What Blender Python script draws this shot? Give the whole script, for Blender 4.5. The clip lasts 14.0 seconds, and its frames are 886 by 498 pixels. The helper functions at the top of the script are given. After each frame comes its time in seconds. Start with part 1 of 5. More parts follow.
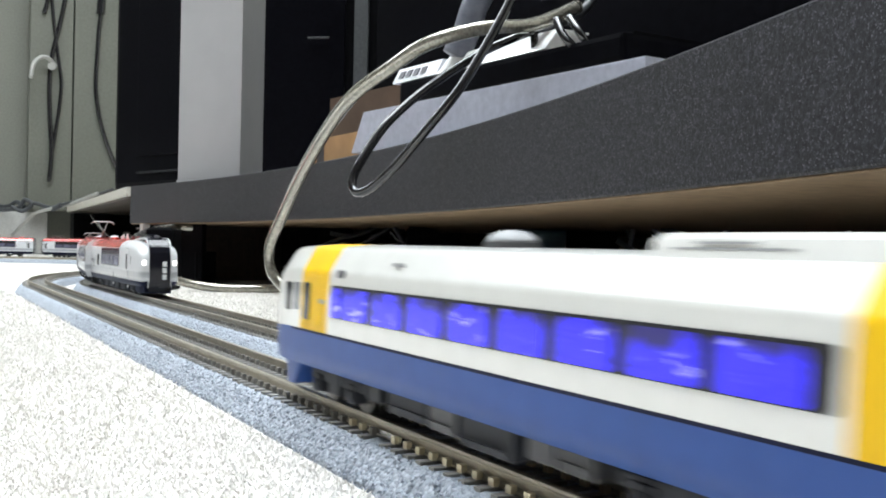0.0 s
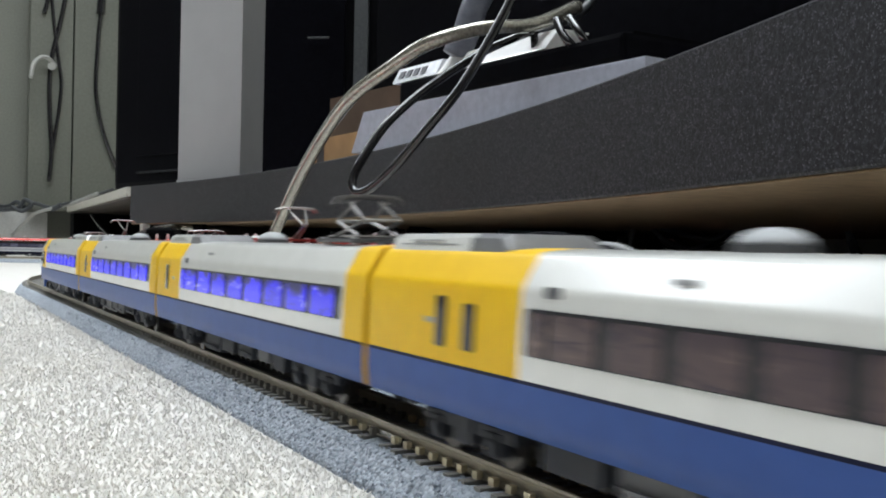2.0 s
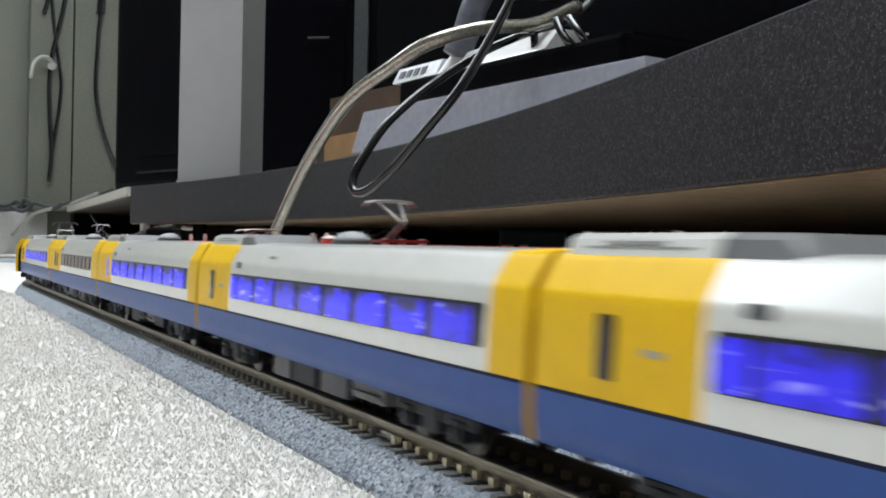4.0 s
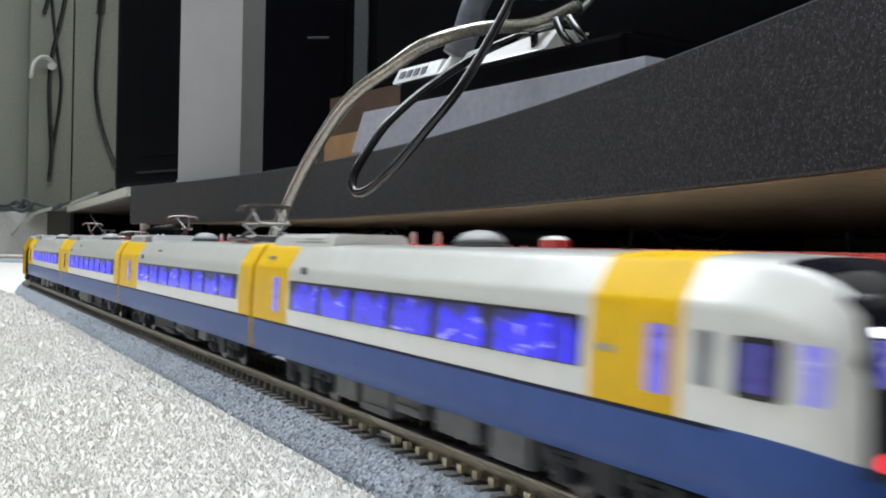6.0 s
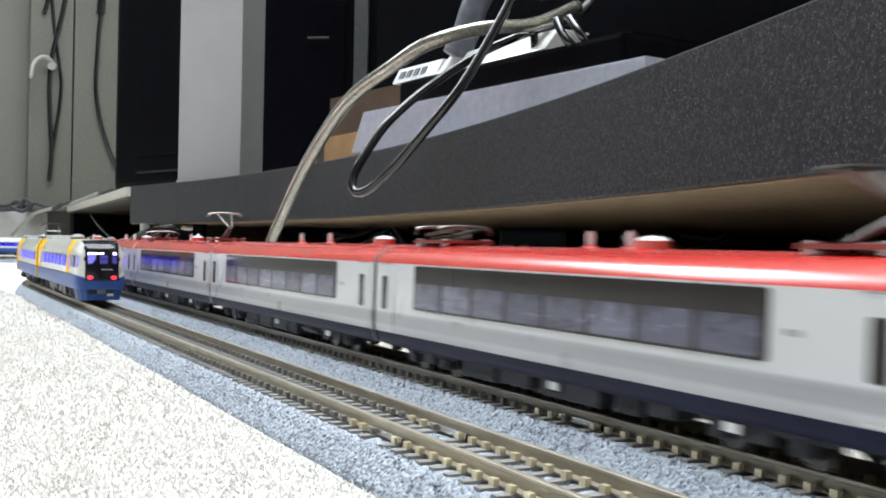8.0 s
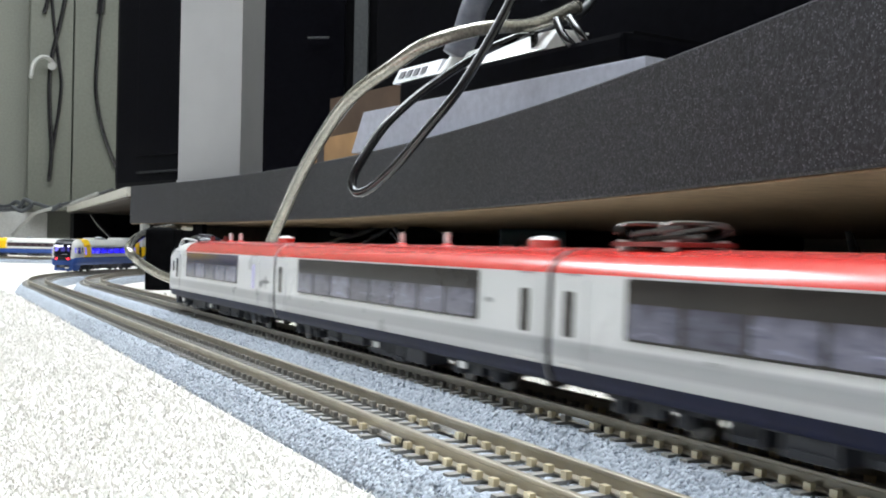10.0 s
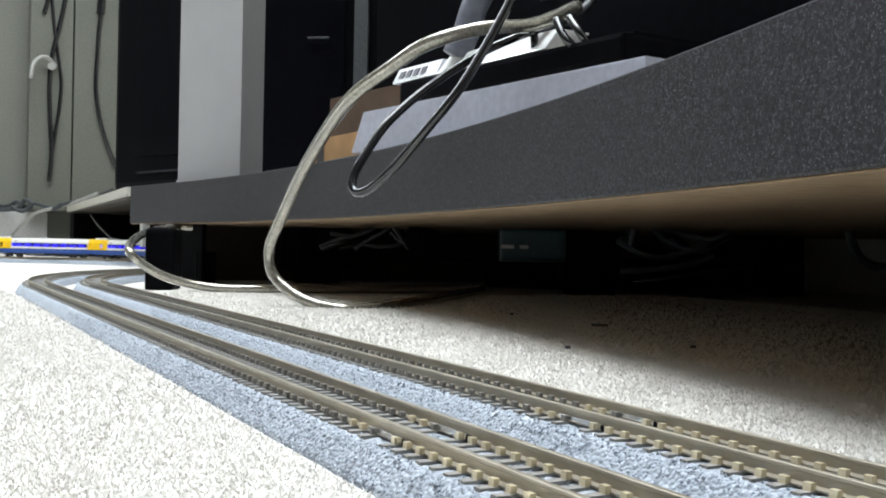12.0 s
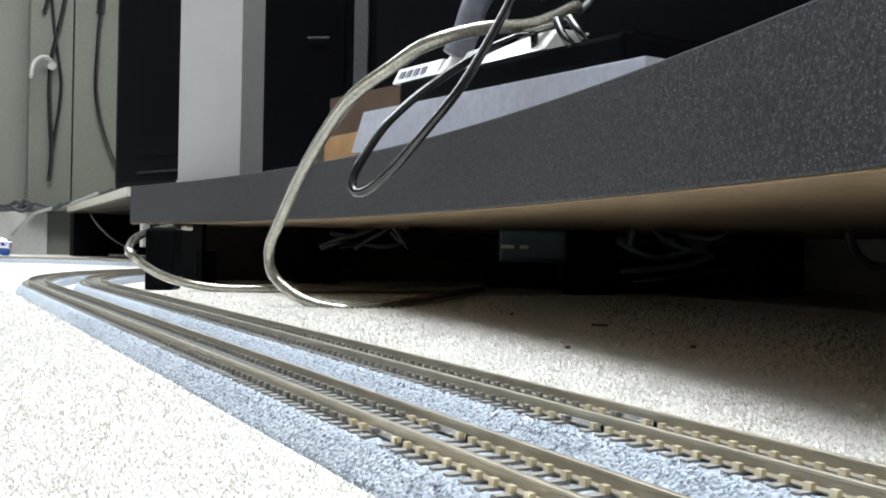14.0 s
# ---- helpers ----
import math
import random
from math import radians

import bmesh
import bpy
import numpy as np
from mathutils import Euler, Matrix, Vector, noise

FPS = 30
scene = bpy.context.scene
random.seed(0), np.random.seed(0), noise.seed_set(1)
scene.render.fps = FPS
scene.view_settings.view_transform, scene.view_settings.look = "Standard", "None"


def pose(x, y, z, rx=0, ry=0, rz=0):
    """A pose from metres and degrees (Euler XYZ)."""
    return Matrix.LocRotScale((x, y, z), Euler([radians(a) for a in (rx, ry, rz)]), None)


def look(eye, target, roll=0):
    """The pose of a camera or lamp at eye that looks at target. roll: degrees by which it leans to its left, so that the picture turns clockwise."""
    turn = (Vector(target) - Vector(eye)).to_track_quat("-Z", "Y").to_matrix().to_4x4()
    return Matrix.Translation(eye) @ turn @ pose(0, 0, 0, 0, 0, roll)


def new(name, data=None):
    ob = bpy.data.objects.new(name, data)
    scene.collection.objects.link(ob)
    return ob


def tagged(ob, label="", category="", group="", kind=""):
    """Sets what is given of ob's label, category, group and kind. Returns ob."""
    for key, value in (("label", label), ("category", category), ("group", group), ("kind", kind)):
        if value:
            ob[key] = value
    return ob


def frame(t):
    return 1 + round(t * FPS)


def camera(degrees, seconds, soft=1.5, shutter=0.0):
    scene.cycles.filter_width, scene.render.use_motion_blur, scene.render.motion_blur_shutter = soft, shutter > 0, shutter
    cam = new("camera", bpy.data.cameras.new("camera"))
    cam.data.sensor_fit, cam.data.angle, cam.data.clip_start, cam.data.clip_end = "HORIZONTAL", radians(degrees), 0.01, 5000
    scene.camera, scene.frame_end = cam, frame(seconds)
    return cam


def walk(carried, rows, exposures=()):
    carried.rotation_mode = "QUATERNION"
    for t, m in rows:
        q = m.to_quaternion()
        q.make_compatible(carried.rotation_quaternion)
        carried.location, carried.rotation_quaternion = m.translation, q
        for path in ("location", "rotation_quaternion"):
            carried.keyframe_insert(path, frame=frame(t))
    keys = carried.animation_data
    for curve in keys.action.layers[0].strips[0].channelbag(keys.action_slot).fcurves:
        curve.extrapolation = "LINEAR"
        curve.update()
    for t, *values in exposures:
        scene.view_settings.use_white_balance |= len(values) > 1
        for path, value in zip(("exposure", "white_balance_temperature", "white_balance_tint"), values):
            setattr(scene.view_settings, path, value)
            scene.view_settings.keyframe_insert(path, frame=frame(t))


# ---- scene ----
# Table-top scale: lengths in the builders are millimetres, MM turns them into metres.
MM = 0.001
cam = camera(45.86, 14.0, soft=1.9, shutter=0.5)
YAW, PITCH, ROLL = radians(26.897), radians(-0.14), 1.169
EYE = Vector((-0.06608, 0.01252, 0.03244))
AHEAD = Vector((math.sin(YAW) * math.cos(PITCH), math.cos(YAW) * math.cos(PITCH), math.sin(PITCH)))
stand_point = look(EYE, EYE + AHEAD, ROLL)
walk(cam, [(0.0, stand_point), (14.0, stand_point)],
     exposures=[(0.0, 0.19), (0.6, 0.14), (1.2, -0.2), (1.8, -0.4), (3.0, -0.42), (6.1, -0.4), (6.5, -0.18), (6.8, -0.02), (7.5, 0.08), (10.5, 0.14), (11.8, 0.04), (12.6, 0.08), (14.0, 0.24)])

# ---------------------------------------------------------------- light
world = bpy.data.worlds.new("room_air")
world.use_nodes = True
scene.world = world
world.node_tree.nodes["Background"].inputs["Color"].default_value = (0.75, 0.82, 1.0, 1)
world.node_tree.nodes["Background"].inputs["Strength"].default_value = 0.03


def area_lamp(name, eye, target, width, depth, watts, colour):
    data = bpy.data.lights.new(name, "AREA")
    data.shape, data.size, data.size_y, data.energy, data.color = "RECTANGLE", width, depth, watts, colour
    ob = new(name, data)
    ob.matrix_world = look(eye, target)
    return ob


LAMP_AT = (-100, 560, 2080)
area_lamp("ceiling_panel_light", (LAMP_AT[0] * MM, LAMP_AT[1] * MM, LAMP_AT[2] * MM), (LAMP_AT[0] * MM, LAMP_AT[1] * MM, 0.0), 1.7, 1.5, 41, (0.84, 0.93, 1.0)).data.spread = radians(150)
# daylight through the window in the back wall
WINDOW_X, WINDOW_Z = (-1250, -250), (1330, 2320)
area_lamp("window_light", ((WINDOW_X[0] + WINDOW_X[1]) / 2 * MM, 2.285, (WINDOW_Z[0] + WINDOW_Z[1]) / 2 * MM),
          ((WINDOW_X[0] + WINDOW_X[1]) / 2 * MM, 0.0, (WINDOW_Z[0] + WINDOW_Z[1]) / 2 * MM),
          (WINDOW_X[1] - WINDOW_X[0]) * MM, (WINDOW_Z[1] - WINDOW_Z[0]) * MM, 27, (0.88, 0.94, 1.0))


# ---------------------------------------------------------------- materials
def nodes_of(name):
    mat = bpy.data.materials.new(name)
    mat.use_nodes = True
    nt = mat.node_tree
    return mat, nt, nt.nodes["Principled BSDF"]


def put(nt, kind, **sockets):
    node = nt.nodes.new(kind)
    for key, value in sockets.items():
        node.inputs[key.replace("_", " ")].default_value = value
    return node


def ramp(nt, fac, stops):
    node = nt.nodes.new("ShaderNodeValToRGB")
    node.color_ramp.elements[0].position, node.color_ramp.elements[0].color = stops[0][0], (*stops[0][1], 1)
    node.color_ramp.elements[1].position, node.color_ramp.elements[1].color = stops[-1][0], (*stops[-1][1], 1)
    for pos, col in stops[1:-1]:
        node.color_ramp.elements.new(pos).color = (*col, 1)
    nt.links.new(fac, node.inputs["Fac"])
    return node.outputs["Color"]


def surface(name, dark, light, rough=0.5, metal=0.0, grain=300.0, bump=0.0, bump_size=0.0002, patches=20.0, patch=0.25,
            glow=0.0, coat=0.0, spec=0.5, random_tone=0.0, span=(0.3, 0.7)):
    """Paint, plastic or stone: a fine grain between two tones, broad patches, and relief."""
    mat, nt, bsdf = nodes_of(name)
    geo = nt.nodes.new("ShaderNodeNewGeometry")
    coords = nt.nodes.new("ShaderNodeTexCoord").outputs["Object"]
    fine = put(nt, "ShaderNodeTexNoise", Scale=grain, Detail=3.0)
    nt.links.new(coords, fine.inputs["Vector"])
    broad = put(nt, "ShaderNodeTexNoise", Scale=patches, Detail=2.0)
    nt.links.new(coords, broad.inputs["Vector"])
    mix = nt.nodes.new("ShaderNodeMix")
    mix.inputs["Factor"].default_value = patch
    nt.links.new(fine.outputs["Fac"], mix.inputs["A"])
    nt.links.new(broad.outputs["Fac"], mix.inputs["B"])
    col = ramp(nt, mix.outputs["Result"], [(span[0], dark), (span[1], light)])
    if random_tone:
        info = nt.nodes.new("ShaderNodeObjectInfo")
        hsv = nt.nodes.new("ShaderNodeHueSaturation")
        rng = put(nt, "ShaderNodeMapRange", To_Min=1 - random_tone, To_Max=1 + random_tone)
        nt.links.new(info.outputs["Random"], rng.inputs["Value"])
        nt.links.new(rng.outputs["Result"], hsv.inputs["Value"])
        nt.links.new(col, hsv.inputs["Color"])
        col = hsv.outputs["Color"]
    nt.links.new(col, bsdf.inputs["Base Color"])
    bsdf.inputs["Roughness"].default_value, bsdf.inputs["Metallic"].default_value = rough, metal
    bsdf.inputs["Coat Weight"].default_value, bsdf.inputs["Specular IOR Level"].default_value = coat, spec
    if bump:
        b = put(nt, "ShaderNodeBump", Strength=bump, Distance=bump_size)
        nt.links.new(fine.outputs["Fac"], b.inputs["Height"])
        nt.links.new(b.outputs["Normal"], bsdf.inputs["Normal"])
    if glow:
        nt.links.new(col, bsdf.inputs["Emission Color"])
        bsdf.inputs["Emission Strength"].default_value = glow
    return mat


def window_glow(name, low, high, spark, strength, top=None, sill=0.0141, head=0.0185, vary=0.0):
    """Tinted pane that emits a painted view of the saloon: seat backs in uneven lumps, bright streaks, a dark upper
    part with a ragged edge.
    """
    mat, nt, bsdf = nodes_of(name)
    coords = nt.nodes.new("ShaderNodeTexCoord").outputs["Object"]
    stretch = put(nt, "ShaderNodeMapping", Scale=(170.0, 170.0, 700.0))
    nt.links.new(coords, stretch.inputs["Vector"])
    lumps = put(nt, "ShaderNodeTexNoise", Scale=1.0, Detail=4.0, Roughness=0.6, Distortion=0.8)
    nt.links.new(stretch.outputs["Vector"], lumps.inputs["Vector"])
    col = ramp(nt, lumps.outputs["Fac"], [(0.30, low), (0.48, high), (0.60, high), (0.70, spark)])
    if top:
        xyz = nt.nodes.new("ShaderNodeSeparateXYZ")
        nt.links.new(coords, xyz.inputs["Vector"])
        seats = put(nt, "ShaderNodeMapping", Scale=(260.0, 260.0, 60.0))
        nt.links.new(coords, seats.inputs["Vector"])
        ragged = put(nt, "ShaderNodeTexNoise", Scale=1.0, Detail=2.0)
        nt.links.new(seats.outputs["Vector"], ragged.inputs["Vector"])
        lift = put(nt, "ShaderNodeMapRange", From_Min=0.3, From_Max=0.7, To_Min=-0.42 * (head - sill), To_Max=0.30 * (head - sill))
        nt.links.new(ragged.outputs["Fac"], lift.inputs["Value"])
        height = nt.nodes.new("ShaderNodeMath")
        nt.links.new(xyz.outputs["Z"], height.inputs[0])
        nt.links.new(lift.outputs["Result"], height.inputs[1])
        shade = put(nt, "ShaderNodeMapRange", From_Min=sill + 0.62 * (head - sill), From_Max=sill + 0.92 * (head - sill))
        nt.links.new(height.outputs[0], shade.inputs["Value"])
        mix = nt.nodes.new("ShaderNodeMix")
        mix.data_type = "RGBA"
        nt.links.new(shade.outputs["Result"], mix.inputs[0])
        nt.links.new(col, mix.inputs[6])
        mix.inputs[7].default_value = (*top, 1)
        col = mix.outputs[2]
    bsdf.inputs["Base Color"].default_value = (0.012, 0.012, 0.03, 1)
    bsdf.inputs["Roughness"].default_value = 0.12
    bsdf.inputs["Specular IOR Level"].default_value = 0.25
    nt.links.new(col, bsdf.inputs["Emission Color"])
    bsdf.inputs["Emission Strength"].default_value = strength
    if vary:
        info = nt.nodes.new("ShaderNodeObjectInfo")
        tone = put(nt, "ShaderNodeMapRange", To_Min=strength * (1 - vary), To_Max=strength * (1 + vary))
        nt.links.new(info.outputs["Random"], tone.inputs["Value"])
        nt.links.new(tone.outputs["Result"], bsdf.inputs["Emission Strength"])
    return mat


def banded_white(name):
    """White body paint that fades to a silver-grey stripe low on the side."""
    mat, nt, bsdf = nodes_of(name)
    coords = nt.nodes.new("ShaderNodeTexCoord").outputs["Object"]
    xyz = nt.nodes.new("ShaderNodeSeparateXYZ")
    nt.links.new(coords, xyz.inputs["Vector"])
    rng = put(nt, "ShaderNodeMapRange", From_Min=0.006, From_Max=0.014)
    nt.links.new(xyz.outputs["Z"], rng.inputs["Value"])
    col = ramp(nt, rng.outputs["Result"], [(0.08, (0.58, 0.59, 0.60)), (0.26, (0.62, 0.63, 0.64)), (0.34, (0.43, 0.44, 0.46)), (0.52, (0.36, 0.37, 0.39)), (0.60, (0.42, 0.43, 0.45)), (0.66, (0.67, 0.68, 0.69))])
    grain = put(nt, "ShaderNodeTexNoise", Scale=120.0, Detail=3.0)
    nt.links.new(coords, grain.inputs["Vector"])
    fade = put(nt, "ShaderNodeMapRange", To_Min=0.22, To_Max=0.38)
    nt.links.new(grain.outputs["Fac"], fade.inputs["Value"])
    nt.links.new(fade.outputs["Result"], bsdf.inputs["Roughness"])
    nt.links.new(col, bsdf.inputs["Base Color"])
    bsdf.inputs["Coat Weight"].default_value = 0.3
    return mat



def gravel(name):
    """Fine grey ballast: every grain has its own tone and its own rounded relief."""
    mat, nt, bsdf = nodes_of(name)
    coords = nt.nodes.new("ShaderNodeTexCoord").outputs["Object"]
    cells = put(nt, "ShaderNodeTexVoronoi", Scale=1500.0, Randomness=1.0)
    nt.links.new(coords, cells.inputs["Vector"])
    sep = nt.nodes.new("ShaderNodeSeparateColor")
    nt.links.new(cells.outputs["Color"], sep.inputs["Color"])
    stains = put(nt, "ShaderNodeTexNoise", Scale=70.0, Detail=3.0)
    nt.links.new(coords, stains.inputs["Vector"])
    mix = nt.nodes.new("ShaderNodeMix")
    mix.inputs["Factor"].default_value = 0.35
    nt.links.new(sep.outputs["Red"], mix.inputs["A"])
    nt.links.new(stains.outputs["Fac"], mix.inputs["B"])
    col = ramp(nt, mix.outputs["Result"], [(0.1, (0.29, 0.325, 0.375)), (0.5, (0.40, 0.44, 0.50)), (0.8, (0.48, 0.525, 0.585)), (0.95, (0.62, 0.655, 0.70))])
    nt.links.new(col, bsdf.inputs["Base Color"])
    bump = put(nt, "ShaderNodeBump", Strength=0.9, Distance=0.0005)
    bump.invert = True
    nt.links.new(cells.outputs["Distance"], bump.inputs["Height"])
    nt.links.new(bump.outputs["Normal"], bsdf.inputs["Normal"])
    bsdf.inputs["Roughness"].default_value = 0.8
    bsdf.inputs["Specular IOR Level"].default_value = 0.3
    return mat


def speckled(name):
    """Charcoal laminate: soft dark mottling with scattered silver flakes."""
    mat, nt, bsdf = nodes_of(name)
    coords = nt.nodes.new("ShaderNodeTexCoord").outputs["Object"]
    mottle = put(nt, "ShaderNodeTexNoise", Scale=900.0, Detail=4.0, Roughness=0.7)
    nt.links.new(coords, mottle.inputs["Vector"])
    base = ramp(nt, mottle.outputs["Fac"], [(0.38, (0.005, 0.005, 0.007)), (0.56, (0.023, 0.023, 0.028)), (0.72, (0.070, 0.070, 0.083))])
    cells = put(nt, "ShaderNodeTexVoronoi", Scale=3400.0, Randomness=1.0)
    nt.links.new(coords, cells.inputs["Vector"])
    sep = nt.nodes.new("ShaderNodeSeparateColor")
    nt.links.new(cells.outputs["Color"], sep.inputs["Color"])
    flake = put(nt, "ShaderNodeMapRange", From_Min=0.90, From_Max=1.0)
    nt.links.new(sep.outputs["Red"], flake.inputs["Value"])
    mix = nt.nodes.new("ShaderNodeMix")
    mix.data_type = "RGBA"
    mix.inputs[7].default_value = (0.15, 0.15, 0.172, 1)
    nt.links.new(flake.outputs["Result"], mix.inputs[0])
    nt.links.new(base, mix.inputs[6])
    nt.links.new(mix.outputs[2], bsdf.inputs["Base Color"])
    bump = put(nt, "ShaderNodeBump", Strength=0.5, Distance=0.0003)
    nt.links.new(mottle.outputs["Fac"], bump.inputs["Height"])
    nt.links.new(bump.outputs["Normal"], bsdf.inputs["Normal"])
    bsdf.inputs["Roughness"].default_value = 0.5
    bsdf.inputs["Specular IOR Level"].default_value = 0.3
    return mat


MAT = {}
MAT["carpet"] = surface("carpet_wool", (0.64, 0.615, 0.57), (0.77, 0.75, 0.715), 0.95, grain=650, bump=0.4, bump_size=0.0010, patches=90, patch=0.4, spec=0.1)
MAT["ballast"] = gravel("grey_ballast")
MAT["sleeper"] = surface("grey_brown_sleeper", (0.19, 0.18, 0.165), (0.31, 0.30, 0.28), 0.7, grain=700)
MAT["rail"] = surface("nickel_rail", (0.32, 0.285, 0.225), (0.44, 0.40, 0.32), 0.36, 0.55, grain=160)
MAT["joiner"] = surface("bright_joiner", (0.7, 0.68, 0.64), (0.9, 0.88, 0.84), 0.25, 0.9)
MAT["board"] = speckled("speckled_charcoal_board")
MAT["underside"] = surface("raw_fibreboard", (0.20, 0.135, 0.075), (0.30, 0.21, 0.12), 0.75, grain=250)
MAT["brown_panel"] = surface("dark_brown_panel", (0.035, 0.026, 0.018), (0.075, 0.055, 0.038), 0.5, grain=250)
# back wall: cream taken far down so that lamplight on it stays dim
MAT["wall"] = surface("dimmed_cream_wallpaper", (0.14, 0.144, 0.12), (0.185, 0.19, 0.16), 0.8, grain=300, bump=0.3, bump_size=0.0005, patches=5)
# lighter copy of the wallpaper, in place of light reaching below the stand
MAT["wall_brightened"] = surface("brightened_wallpaper", (0.64, 0.62, 0.55), (0.74, 0.72, 0.65), 0.8, grain=300, bump=0.3, bump_size=0.0005, patches=5)
# cupboard cream lowered like the back wall's, dimness held in the colour
MAT["leaf"] = surface("dimmed_cream_leaf", (0.105, 0.11, 0.088), (0.14, 0.145, 0.12), 0.6, grain=200, patches=4)
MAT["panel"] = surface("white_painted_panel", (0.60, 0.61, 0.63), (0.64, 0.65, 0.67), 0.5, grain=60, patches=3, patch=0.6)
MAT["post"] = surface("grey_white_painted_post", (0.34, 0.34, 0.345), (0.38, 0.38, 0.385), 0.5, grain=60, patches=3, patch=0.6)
MAT["skirting"] = surface("white_skirting", (0.42, 0.42, 0.40), (0.52, 0.52, 0.50), 0.45)
MAT["ceiling"] = surface("ceiling_paper", (0.70, 0.70, 0.68), (0.78, 0.78, 0.76), 0.9)
MAT["black"] = surface("black_plastic", (0.0015, 0.0015, 0.0025), (0.004, 0.004, 0.006), 0.4, grain=200, spec=0.03)
MAT["black_matt"] = surface("black_matt_plastic", (0.002, 0.002, 0.0025), (0.005, 0.005, 0.006), 0.6, grain=200, spec=0.03)
MAT["cable_black"] = surface("black_cable", (0.005, 0.005, 0.007), (0.012, 0.012, 0.015), 0.25, coat=1.0)
MAT["cable_clear"] = surface("braided_clear_cable", (0.17, 0.16, 0.13), (0.45, 0.43, 0.37), 0.2, 0.6, grain=900, coat=1.0)
MAT["cable_grey"] = surface("grey_cable", (0.30, 0.30, 0.28), (0.42, 0.42, 0.40), 0.5)
MAT["wood"] = surface("pine_wood", (0.30, 0.16, 0.065), (0.45, 0.26, 0.11), 0.5, grain=60)
MAT["silver"] = surface("silver_plastic", (0.62, 0.64, 0.68), (0.78, 0.80, 0.84), 0.3, 0.1)
MAT["blue_grey"] = surface("blue_grey_metal_plate", (0.46, 0.48, 0.58), (0.58, 0.60, 0.71), 0.35, 0.3, grain=300)
MAT["train_white"] = surface("cream_white_body", (0.70, 0.70, 0.67), (0.78, 0.78, 0.75), 0.28, coat=1.0)
MAT["train_white"].node_tree.nodes["Principled BSDF"].inputs["Coat Roughness"].default_value = 0.2
MAT["train_white"].node_tree.nodes["Principled BSDF"].inputs["Coat IOR"].default_value = 1.7
MAT["train_blue"] = surface("blue_skirt_paint", (0.024, 0.072, 0.265), (0.033, 0.090, 0.32), 0.4, spec=0.3)
MAT["train_yellow"] = surface("yellow_band_paint", (0.80, 0.48, 0.004), (0.87, 0.54, 0.008), 0.4, spec=0.3)
MAT["train_red"] = surface("red_roof_paint", (0.62, 0.025, 0.018), (0.70, 0.04, 0.028), 0.25, coat=1.0)
MAT["train_red"].node_tree.nodes["Principled BSDF"].inputs["Coat IOR"].default_value = 2.1
MAT["train_red"].node_tree.nodes["Principled BSDF"].inputs["Coat Roughness"].default_value = 0.2
MAT["stub_red"] = surface("dark_red_fitting", (0.16, 0.02, 0.02), (0.24, 0.035, 0.03), 0.4)
MAT["nex_white"] = banded_white("white_body_paint")
MAT["underframe"] = surface("dark_underframe", (0.012, 0.014, 0.02), (0.03, 0.033, 0.042), 0.6)
MAT["equipment"] = surface("grey_equipment", (0.07, 0.07, 0.075), (0.15, 0.15, 0.155), 0.5, random_tone=0.5)
MAT["fairing_grey"] = surface("dark_grey_fairing", (0.12, 0.12, 0.125), (0.17, 0.17, 0.175), 0.45)
MAT["roof_grey"] = surface("grey_roof_unit", (0.30, 0.31, 0.32), (0.40, 0.41, 0.42), 0.5)
MAT["panto"] = surface("pantograph_metal", (0.12, 0.115, 0.11), (0.24, 0.23, 0.225), 0.28, 0.8)
MAT["glass_dark"] = surface("dark_tinted_glass", (0.006, 0.006, 0.010), (0.014, 0.014, 0.020), 0.08, grain=40, spec=0.3)
MAT["window_blue"] = window_glow("lit_blue_saloon_window", (0.010, 0.006, 0.36), (0.024, 0.016, 0.82), (0.30, 0.29, 1.0), 1.45, (0.012, 0.010, 0.10), vary=0.2)
# saloon without lamps: weak emission paints its daylight and glints into the pane
MAT["window_brown"] = window_glow("faint_glow_brown_window", (0.030, 0.020, 0.014), (0.115, 0.075, 0.052), (0.22, 0.15, 0.11), 0.6, (0.07, 0.045, 0.03), vary=0.2)
# seat backs and their brightness are painted as emission on the pane
MAT["window_grey"] = window_glow("faint_glow_seat_window", (0.040, 0.042, 0.060), (0.10, 0.105, 0.135), (0.19, 0.20, 0.28), 0.85, (0.05, 0.05, 0.06), 0.0127, 0.0176, 0.45)
MAT["lamp_red"] = surface("red_tail_lamp", (1.0, 0.012, 0.03), (1.0, 0.03, 0.06), 0.3, glow=2.2)
MAT["lamp_white"] = surface("white_cab_light", (0.72, 0.76, 1.0), (0.88, 0.90, 1.0), 0.3, glow=4.5)
MAT["rubber"] = surface("dark_gangway_rubber", (0.012, 0.010, 0.008), (0.028, 0.024, 0.02), 0.8, spec=0.2)
MAT["diffuser"] = surface("lamp_diffuser", (0.9, 0.95, 1.0), (1.0, 1.0, 1.0), 0.5, glow=4.0)
MAT["cable_dark"] = surface("dark_grey_cable", (0.035, 0.04, 0.045), (0.07, 0.075, 0.08), 0.45)
MAT["shelf_edge"] = surface("cream_shelf_edge", (0.50, 0.48, 0.42), (0.60, 0.58, 0.52), 0.5)
MAT["black_trim"] = surface("black_grey_trim", (0.008, 0.009, 0.011), (0.02, 0.022, 0.025), 0.4, spec=0.2)
MAT["dull_grey"] = surface("dull_grey_metal", (0.06, 0.065, 0.07), (0.10, 0.105, 0.11), 0.4, 0.3)
MAT["white_gloss"] = surface("white_gloss_plastic", (0.82, 0.82, 0.82), (0.90, 0.90, 0.90), 0.15, coat=0.5)
MAT["adapter"] = surface("blue_grey_plastic", (0.09, 0.095, 0.12), (0.15, 0.16, 0.19), 0.35)
